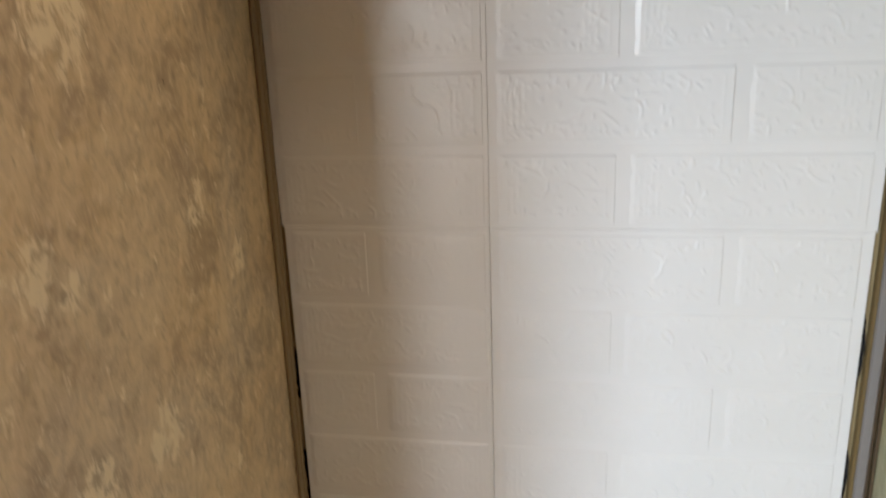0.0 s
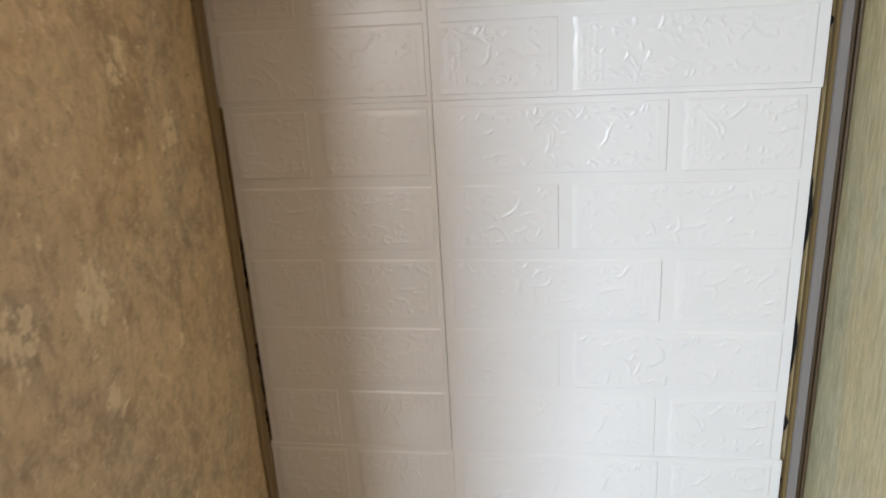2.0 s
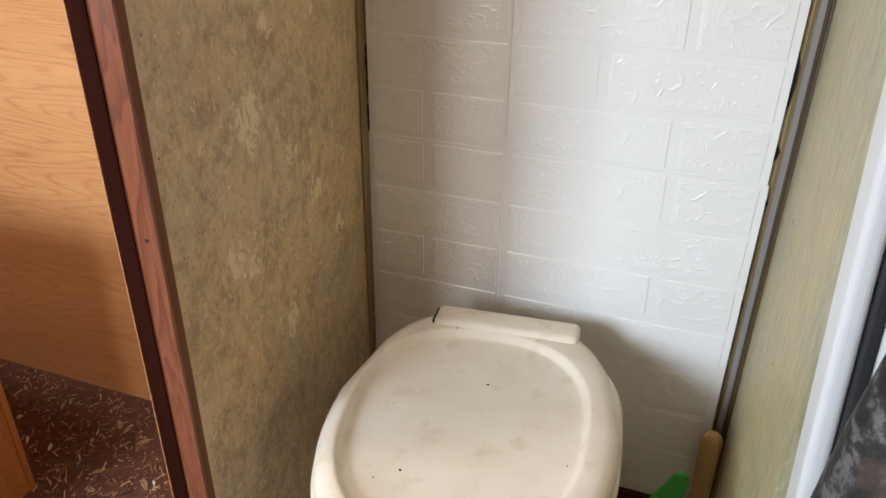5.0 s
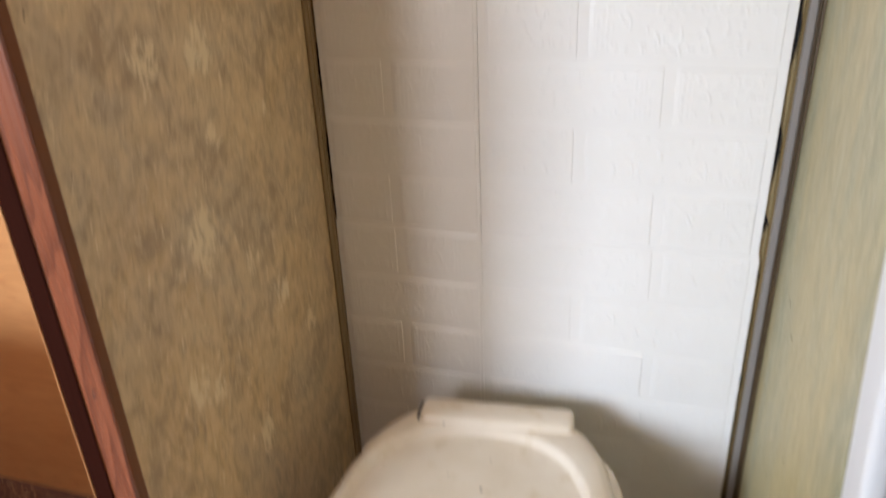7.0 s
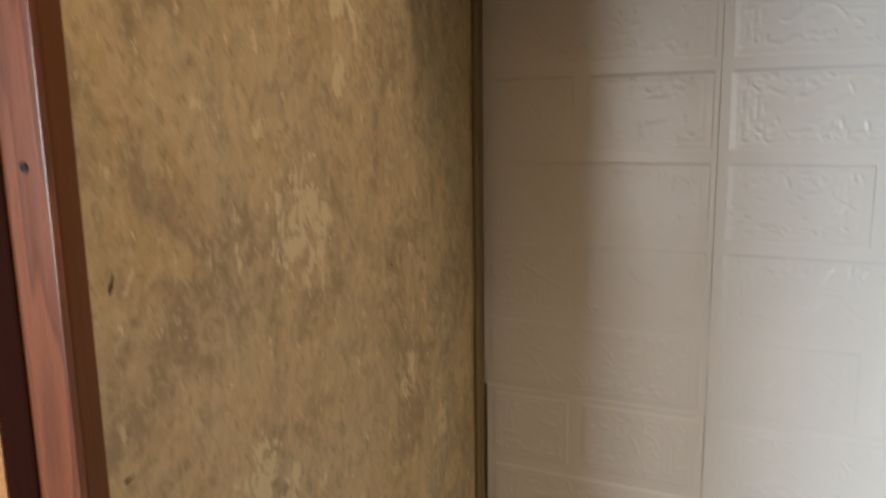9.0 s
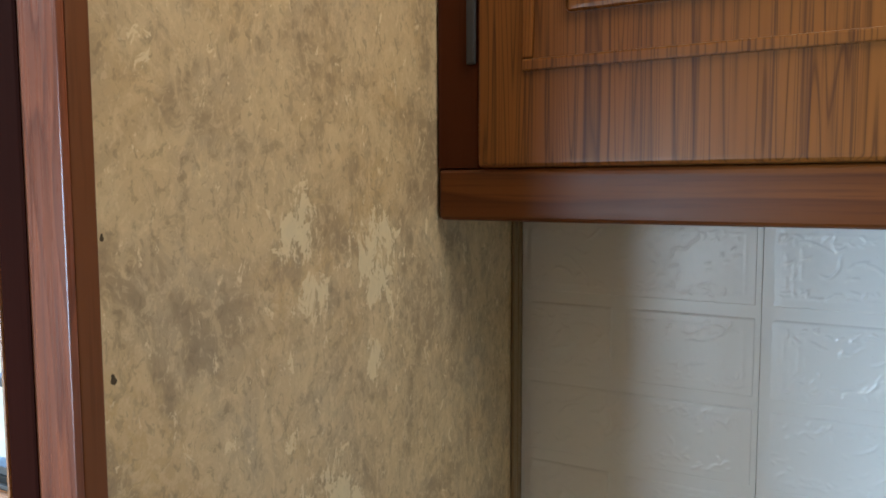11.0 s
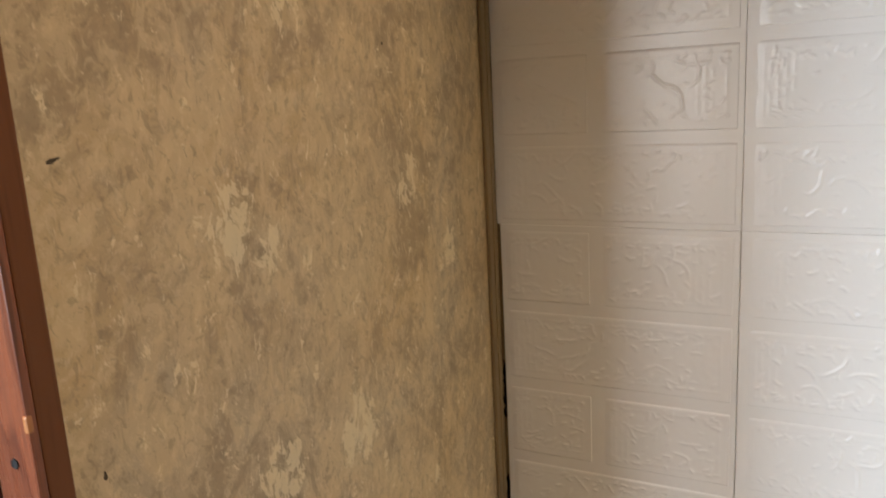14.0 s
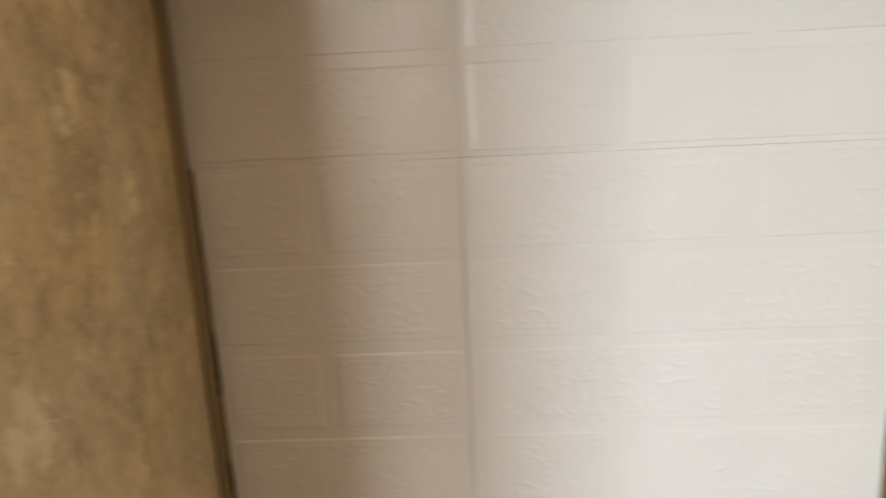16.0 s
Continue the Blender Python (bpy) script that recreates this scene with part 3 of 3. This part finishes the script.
tagged(toilet, "bone-coloured plastic camper toilet with its lid closed and stained", "toilet")


def egg(half_w, back, front, z, n=72, power=2.5, back_power=3.4, taper=0.0, ox=0.0):
    """A rounded outline, squarer at the back (+y) and rounder at the front (-y)."""
    out = []
    for k in range(n):
        a = 2 * math.pi * k / n
        c, s = math.cos(a), math.sin(a)
        p = back_power if s > 0 else power
        x = half_w * math.copysign(abs(c) ** (2 / p), c)
        y = (back if s > 0 else front) * math.copysign(abs(s) ** (2 / p), s)
        if s > 0:
            x *= 1 - taper * (y / back) ** 2
        out.append((x + ox, y, z))
    return out


W, B, F = 0.172, 0.196, 0.235
part("pedestal", loft([egg(0.125, 0.13, 0.17, 0.0), egg(0.128, 0.13, 0.172, 0.02), egg(0.115, 0.125, 0.15, 0.05), egg(0.112, 0.128, 0.15, 0.14), egg(0.130, 0.145, 0.175, 0.21)]), BONE, toilet, smooth=True)
part("bowl", loft([egg(0.130, 0.145, 0.175, 0.2102), egg(0.158, 0.170, 0.215, 0.265), egg(0.172, 0.178, 0.232, 0.305), egg(0.177, 0.180, 0.238, 0.330), egg(0.174, 0.178, 0.236, 0.337)]), BONE, toilet, smooth=True)
part("seat", loft([egg(W + 0.001, B - 0.004, F, 0.339), egg(W + 0.006, B, F + 0.004, 0.344), egg(W + 0.007, B, F + 0.005, 0.352), egg(W + 0.002, B - 0.003, F, 0.358)]), BONE, toilet, smooth=True)
T = dict(taper=0.34, back_power=9.0)
R = dict(taper=0.04, back_power=2.5, ox=-0.007)
lid = part("lid", loft([
    egg(W - 0.004, B - 0.008, F - 0.004, 0.3595, **T), egg(W + 0.001, B - 0.003, F + 0.001, 0.363, **T), egg(W + 0.003, B, F + 0.003, 0.370, **T),
    egg(W + 0.001, B - 0.003, F + 0.001, 0.379, **T), egg(W - 0.006, B - 0.010, F - 0.006, 0.3865, **T), egg(W - 0.014, B - 0.018, F - 0.014, 0.3895, **T),
    egg(0.1480, 0.162, F - 0.022, 0.3902, **R), egg(0.1455, 0.159, F - 0.0245, 0.3901, **R), egg(0.1440, 0.157, F - 0.026, 0.3895, **R), egg(0.1415, 0.1535, F - 0.029, 0.3862, **R),
    egg(0.1385, 0.1500, F - 0.032, 0.3822, **R), egg(0.1370, 0.1483, F - 0.034, 0.3803, **R), egg(0.1345, 0.146, F - 0.0365, 0.3797, **R), egg(0.125, 0.135, F - 0.046, 0.3795, **R),
    egg(0.06, 0.06, 0.09, 0.3806, **R), egg(0.012, 0.01, 0.02, 0.3808, ox=-0.007)]),
    BONE, toilet, "stained lid with a dished centre", smooth=True)
part("hinge_cover", block((-0.094, B - 0.040, 0.372), (0.111, B + 0.004, 0.3985), 0.0115, 6), BONE, toilet, "raised hinge cover", smooth=True)
part("hinge_slot", block((-0.0956, B - 0.038, 0.380), (-0.0934, B - 0.004, 0.3945)), MATT_BLACK, toilet)

# crumbs of dirt lying on the lid
rnd = random.Random(8)
for x, y, r in ((0.006, 0.052, 0.0024), (-0.062, -0.020, 0.0012), (0.010, 0.105, 0.0012), (-0.060, -0.118, 0.0022), (-0.085, -0.06, 0.0012), (-0.038, 0.072, 0.0010), (-0.10, -0.012, 0.0010), (-0.085, -0.135, 0.0012), (0.118, -0.075, 0.0015)):
    ring = [(math.cos(a) * r * rnd.uniform(0.7, 1.5), math.sin(a) * r * rnd.uniform(0.5, 0.8)) for a in [2 * math.pi * k / 7 for k in range(7)]]
    ring = [(a * 0.65, b * 0.65) for a, b in ring]
    bit = part("dirt_crumb", prism(ring, "z", 0.0, r * 0.7), MATT_BLACK)
    bit.matrix_world = toilet.matrix_basis @ pose(x, y, 0.3799 if x < 0.11 else 0.3898, 0, 0, rnd.uniform(0, 180))
    tagged(bit, "tiny dark crumb of dirt on the toilet lid", "crumb", "crumbs on the lid")

# ---- bathroom wall cabinet ----
CZ, CF = 1.377, -0.160
cab = empty("wall_cabinet", (0.0, 0.0, CZ))
tagged(cab, "cherry-stained wall cabinet with a vertical-grained oak door, closed", "cabinet")
part("bottom_board", block((0.002, -0.142, 0.0), (0.577, 0.0068, 0.016)), CHERRY_DARK, cab)
part("side_board", block((0.002, -0.142, 0.0165), (0.018, 0.0068, 0.56)), CHERRY_DARK, cab)
part("side_board", block((0.56, -0.142, 0.0165), (0.577, 0.0068, 0.56)), CHERRY_DARK, cab)
part("back_board", block((0.0185, -0.004, 0.0165), (0.5595, 0.0065, 0.56)), CHERRY_DARK, cab)
part("bottom_rail", block((0.002, CF, -0.001), (0.577, -0.1425, 0.0372), 0.005, 4), CHERRY, cab, "cherry bottom rail")
part("stile", block((0.002, CF + 0.001, 0.0375), (0.0358, -0.1425, 0.56), 0.001), CHERRY_DARK, cab, "dark cherry side stile")
part("stile", block((0.548, CF + 0.001, 0.0375), (0.577, -0.1425, 0.56), 0.002), CHERRY_DARK, cab, "dark cherry side stile")
door = part("door", merge(block((0.0361, CF - 0.003, 0.0376), (0.545, -0.144, 0.555), 0.005, 4)), OAK_DOOR, cab, "oak-veneered door with a raised panel")
part("door_moulding", merge(
    block((0.072, CF - 0.0055, 0.104), (0.51, CF - 0.0022, 0.112), 0.0014), block((0.072, CF - 0.0055, 0.1125), (0.080, CF - 0.0022, 0.52), 0.0014),
    block((0.502, CF - 0.0055, 0.1125), (0.51, CF - 0.0022, 0.52), 0.0014)), OAK_DOOR, door)
part("raised_panel", block((0.104, CF - 0.0065, 0.140), (0.478, CF - 0.0022, 0.50), 0.004, 3), OAK_DOOR, door, "raised oak centre panel")
part("hinge", block((0.0275, CF - 0.0035, 0.112), (0.0345, CF + 0.0005, 0.175), 0.0015), DARK_RUBBER, cab, "dark metal hinge")

# ---- objects in the corner ----
plank = prism([(-0.014 + 0.014 * (1 - math.cos(a)), 0.228 + 0.016 * math.sin(a)) for a in [math.pi * k / 10 for k in range(11)]] + [(0.014, 0.0), (-0.014, 0.0)], "y", -0.010, 0.010, 0.003)
board = part("wooden_board", plank, RAW_WOOD)
board.matrix_world = pose(0.5615, -0.030, 0.0, 3, 0, -18)
tagged(board, "small upright board of bare yellow wood with a rounded top", "board")

brush = empty("plastic_scoop", (0.505, -0.10, 0.0), 15)
tagged(brush, "bright green plastic scoop standing upright beside the toilet", "scoop")
part("blade", prism([(-0.030, 0.06), (0.012, 0.06), (0.030, 0.190), (0.026, 0.206), (0.012, 0.205), (-0.020, 0.150)], "y", -0.006, 0.004, 0.002), GREEN_PLASTIC, brush)
part("handle", block((-0.018, -0.010, 0.0), (0.006, 0.008, 0.0605), 0.004), GREEN_PLASTIC, brush)

# ---- white jamb and leaning roll at the entrance ----
jamb = empty("door_frame", (0.60, -0.40, 0.0))
tagged(jamb, "white plastic door frame with a dark rubber seal", "door frame")
jamb.matrix_world = pose(0.611, -0.44, 0.0, 0, -3.0, 0)
part("frame_post", block((0.0, -0.016, 0.0), (0.017, 0.030, 1.90), 0.0082, 6), WHITE_PLASTIC, jamb)
part("rubber_seal", block((0.0172, -0.017, 0.0), (0.0272, 0.020, 1.90), 0.003, 2), DARK_RUBBER, jamb, "dark rubber seal")
part("outer_post", block((0.0276, -0.018, 0.0), (0.075, 0.030, 1.90), 0.005, 2), WHITE_PLASTIC, jamb)

roll = part("foam_roll", tube([(0.556, -0.540, 0.0), (0.586, -0.535, 0.33), (0.617, -0.527, 0.66), (0.628, -0.525, 0.77)], [0.037, 0.037, 0.037, 0.033], 22), PIPE, smooth=True)
tagged(roll, "mottled dark grey foam-wrapped roll leaning against the door frame", "roll")

# ---- broken bench behind the partition ----
bench = empty("bench_box", (-0.514, -0.30, 0))
tagged(bench, "cut-off bench box of reddish veneer with a torn white top", "bench")
part("side_panel", block((-0.62, -0.012, 0.0), (0.0, 0.0, 0.455), 0.002), BOX_WOOD, bench)
part("front_panel", block((-0.012, -0.36, 0.0), (0.0, -0.0125, 0.455), 0.002), BOX_WOOD, bench)
rnd = random.Random(4)
edge = [(-0.60, -0.33), (-0.045, -0.33), (-0.004, -0.10), (-0.003, -0.035)]
edge += [(-0.003 - 0.597 * k / 40, -0.012 + rnd.uniform(-0.006, 0.006)) for k in range(1, 41)]
part("top", prism(edge, "z", 0.4765, 0.4800), LAMINATE, bench, "torn white laminate top")
part("top_core", prism([(a * 0.995, b - 0.001) for a, b in edge[:4]] + [(-0.6, -0.015)], "z", 0.4552, 0.4762), PLYWOOD, bench, "bare plywood edge")
curl = [(-0.012 + 0.011 * math.cos(a) * (1 - 0.03 * k), -0.024 + 0.011 * math.sin(a) * (1 - 0.03 * k), 0.455 + 0.0012 * k) for k, a in enumerate([0.55 * j for j in range(16)])]
part("peeled_veneer", tube(curl, 0.0018, 6), PAPER_SCRAP, bench, "curl of peeled veneer")

# ---- outdoors beyond the side window ----
structure(part("ground", block((-200, -200, -0.9), (200, 300, -0.75)), GRASS), "pale sunlit ground outside", "ground")
car = empty("parked_van", (-5.2, 7.5, -0.75))
tagged(car, "pale parked van seen through the window", "van")
prof = [(-2.3, 0.45), (2.3, 0.45), (2.35, 1.0), (1.5, 1.2), (1.0, 1.9), (-2.2, 1.95), (-2.35, 1.2)]
part("body", prism(prof, "y", -0.85, 0.85, 0.06), CAR_WHITE, car)
for x in (-1.5, 1.5):
    rr = [[(x + r * math.cos(a), -0.87 - d, 0.33 + r * math.sin(a)) for a in [2 * math.pi * k / 20 for k in range(20)]] for d, r in ((-0.2, 0.33), (0.0, 0.33), (0.03, 0.30), (0.03, 0.20), (0.0, 0.18))]
    part("wheel", loft(rr), TYRE, car)

# ---- litter on the floor ----
rnd = random.Random(11)


def chip(size, wide, material, x, y, name, label, z=0.0):
    ring = [(math.cos(a) * size * rnd.uniform(0.7, 1.1), math.sin(a) * wide * rnd.uniform(0.6, 1.1)) for a in [2 * math.pi * k / 7 for k in range(7)]]
    ob = part(name, prism(ring, "z", 0.0, 0.0018), material)
    ob.matrix_world = pose(x, y, z + 0.0006, rnd.uniform(-4, 4), rnd.uniform(-4, 4), rnd.uniform(0, 360))
    return tagged(ob, label, name.replace("_", " "), "litter on the floor")


for k in range(46):
    chip(rnd.uniform(0.006, 0.017), rnd.uniform(0.0025, 0.0065), DRY_CHIP if k % 3 else PAPER_SCRAP, rnd.uniform(-0.72, -0.14), rnd.uniform(-0.60, -0.07), "wood_chip", "dry splinter of wood lying on the dirty floor")

crumbs = bmesh.new()
for k in range(9000):
    x, y = rnd.uniform(-0.85, -0.08), rnd.uniform(-0.75, -0.055)
    a, l, w = rnd.uniform(0, 6.28), 0.0012 + 0.0100 * rnd.random() ** 3, rnd.uniform(0.0005, 0.0015)
    c, s = math.cos(a), math.sin(a)
    z = rnd.uniform(0.0006, 0.004)
    q = [crumbs.verts.new((x + c * u - s * v, y + s * u + c * v, z + t)) for u, v, t in ((-l, -w, 0), (l, -w, rnd.uniform(0, 0.003)), (l, w, rnd.uniform(0, 0.003)), (-l, w, 0))]
    top = crumbs.verts.new((x, y, z + w * 1.4))
    for i in range(4):
        crumbs.faces.new((q[i], q[(i + 1) % 4], top))
tagged(part("wood_shavings", crumbs, SHAVINGS), "fine wood shavings and dirt strewn over the floor", "shavings", kind="stuff")


# ---- foam brick panels ----
def smooth01(a, b, v):
    t = min(1.0, max(0.0, (v - a) / (b - a)))
    return t * t * (3 - 2 * t)


def relief_strokes(w, h, seed):
    """Lines of the embossed relief on one brick: lists of (x, z, height) points."""
    rnd = random.Random(seed)
    long = w > 0.13
    out = []

    def wander(x, z, length, angle, curl, height):
        line, n = [], max(4, int(length / 0.0007))
        bend = curl * rnd.choice((-1, 1))
        for i in range(n):
            if not (0.007 < x < w - 0.007 and 0.006 < z < h - 0.006):
                break
            line.append((x, z, height * min(1.0, 4 * (i + 1) / n, 4 * (n - i) / n)))
            angle += (bend + rnd.uniform(-260, 260)) * 0.0007
            bend += rnd.uniform(-60, 60) * 0.12
            bend *= 0.985
            x, z = x + 0.0007 * math.cos(angle), z + 0.0007 * math.sin(angle)
        out.append(line)

    # upright hatching beside one end
    end = 0.013 if rnd.random() < 0.6 else w - 0.030
    for k in range(4 if long else 3):
        z = 0.010
        while z < h - 0.012:
            step = rnd.uniform(0.006, 0.022)
            out.append([(end + 0.0055 * k + rnd.uniform(-0.0003, 0.0003), z + 0.0007 * i, 0.30) for i in range(int(min(step, h - 0.010 - z) / 0.0007))])
            z += step + rnd.uniform(0.002, 0.012)
    for k in range(9 if long else 5):
        wander(rnd.uniform(0.14, 0.75) * w, rnd.uniform(0.2, 0.8) * h, rnd.uniform(0.016, 0.036), rnd.uniform(-0.7, 0.7), rnd.uniform(20, 80), rnd.uniform(0.7, 1.0))
    for k in range(125 if long else 62):
        wander(rnd.uniform(0.06, 0.93) * w, rnd.choice((rnd.uniform(0.12, 0.88), rnd.uniform(0.10, 0.25), rnd.uniform(0.75, 0.9))) * h,
               rnd.uniform(0.0025, 0.010), rnd.gauss(0.1, 0.75), rnd.uniform(0, 140), rnd.uniform(0.35, 0.9))
    return out


def brick_mesh(w, h, seed, deep):
    """An embossed foam brick: a low cushion with a rolled rim and a relief of curling ridges, facing -y."""
    step = 0.00095
    nx, nz = max(6, round(w / step)), max(6, round(h / step))
    # the right and lower edges end in a steep step, the others roll off
    xs = np.concatenate((np.linspace(0, w - 0.0016, nx), (w - 0.0009, w - 0.0004, w)))
    zs = np.concatenate(((0, 0.0004, 0.0009), np.linspace(0.0016, h, nz)))
    grid = np.zeros((len(zs), len(xs)))
    for line in relief_strokes(w, h, seed):
        for x, z, height in line:
            i0, i1 = np.searchsorted(xs, (x - 0.0026, x + 0.0026))
            j0, j1 = np.searchsorted(zs, (z - 0.0026, z + 0.0026))
            d2 = (xs[None, i0:i1] - x) ** 2 + (zs[j0:j1, None] - z) ** 2
            grid[j0:j1, i0:i1] = np.maximum(grid[j0:j1, i0:i1], height * np.exp(-d2 / (2 * 0.00072 ** 2)))
    verts = []
    for j, z in enumerate(zs):
        roll = 0.0110 + 0.0035 * noise.noise((seed * 2.3, z * 90, 4.0))
        for i, x in enumerate(xs):
            e = min(z, h - z, x, w - x)
            foot = 0.0010 + 0.0006 * noise.noise((x * 150, seed * 1.7, 2.0))
            lift = 0.0013 * smooth01(0.0, roll, x) * smooth01(0.0, 0.0034, h - z) * smooth01(0.0, 0.0004, w - x) * smooth01(0.0, foot, z)
            lift += 0.00016 * math.exp(-((e - 0.0085) / 0.0010) ** 2)
            lift += 1.5 * deep * grid[j, i] + 0.00030 * noise.noise((x * 34 + seed * 3.1, z * 34, seed * 0.7)) * smooth01(0.0, 0.006, e)
            lift += 0.00012 * noise.noise((x * 190, z * 150, seed * 1.3)) * smooth01(0.004, 0.010, e)
            verts.append((x, -lift + 0.0004, z))
    n = len(xs)
    faces = [(a, a + 1, a + n + 1, a + n) for j in range(len(zs) - 1) for a in range(j * n, j * n + n - 1)]
    me = bpy.data.meshes.new("brick")
    me.from_pydata(verts, [], faces)
    me.polygons.foreach_set("use_smooth", [True] * len(faces))
    me.materials.append(FOAM)
    return me


SEAM, SHORT_L, JOINT_S, JOINT_L = 0.2135, 0.094, 0.3345, 0.4325
GROOVE = 0.0044


def foam_panel(x0, x1, top, courses, joints, lowest=None, shift=0.0, label="", deep=0.0005):
    """A sheet of embossed bricks; joints gives the upright joint of each course from the top."""
    bottom = top - courses * ROW if lowest is None else lowest
    panel = empty("wall_panel", (x0, 0.0, bottom))
    structure(panel, label, "wall panel")
    part("sheet", block((0.0, 0.0, 0.0001), (x1 - x0, 0.0055, top - bottom - 0.0001), 0.0003, 1), FOAM, panel)
    for k in range(courses):
        z1 = top - k * ROW
        z0 = max(bottom, z1 - ROW)
        cuts = [x0] + [j + shift for j in joints[k]] + [x1]
        for a, b in zip(cuts, cuts[1:]):
            seed = 1 + (k % 4) * 6 + (0 if x0 < 0.1 else 2) + (0 if a == x0 else 1)
            left = GROOVE if a != x0 or x0 > 0.1 else 0.001
            ob = new("brick", brick_mesh(b - a - left - (GROOVE if b != x1 or x1 < 0.3 else 0.0100), z1 - z0 - 2 * GROOVE, seed, deep))
            ob.parent = panel
            ob.location = (a - x0 + left, 0.0, z0 - bottom + GROOVE)
    return panel


S, L = (JOINT_S,), (JOINT_L,)
TEXT = "white glossy foam panel embossed with bricks"
TOP_Z = LINE + 5 * ROW
foam_panel(0.0030, SEAM, TOP_Z, 5, [(), (SHORT_L,), (), (SHORT_L,), ()], label=TEXT + ", stuck below the cabinet")
foam_panel(SEAM + 0.0003, 0.5560, TOP_Z, 5, [S, L, S, L, S], label=TEXT + ", stuck below the cabinet", deep=0.00062)
foam_panel(0.0060, SEAM - 0.0002, LINE, 5, [(SHORT_L,), (), (SHORT_L,), (), (SHORT_L,)], label=TEXT + ", with a dark gap at its edge")
foam_panel(SEAM + 0.0004, 0.5545, LINE, 5, [L, S, L, S, L], label=TEXT + ", with a dark gap at its edge", deep=0.00070)
foam_panel(0.0035, SEAM, LINE - 5 * ROW, 5, [(SHORT_L,), (), (SHORT_L,), (), (SHORT_L,)], shift=0.002, label=TEXT + ", behind the toilet")
foam_panel(SEAM + 0.0003, 0.5570, LINE - 5 * ROW, 5, [L, S, L, S, L], shift=0.005, label=TEXT + ", behind the toilet", deep=0.00075)
foam_panel(0.0035, SEAM, LINE - 10 * ROW, 3, [(SHORT_L,), (), (SHORT_L,)], lowest=0.055, shift=0.002, label=TEXT + ", cut off near the floor")
foam_panel(SEAM + 0.0003, 0.5570, LINE - 10 * ROW, 3, [L, S, L], lowest=0.055, shift=0.005, label=TEXT + ", cut off near the floor")
structure(part("baseboard", block((0.0008, -0.004, 0.0), (0.562, 0.0065, 0.052), 0.002), CHERRY_DARK), "dark brown baseboard strip below the panels", "trim")
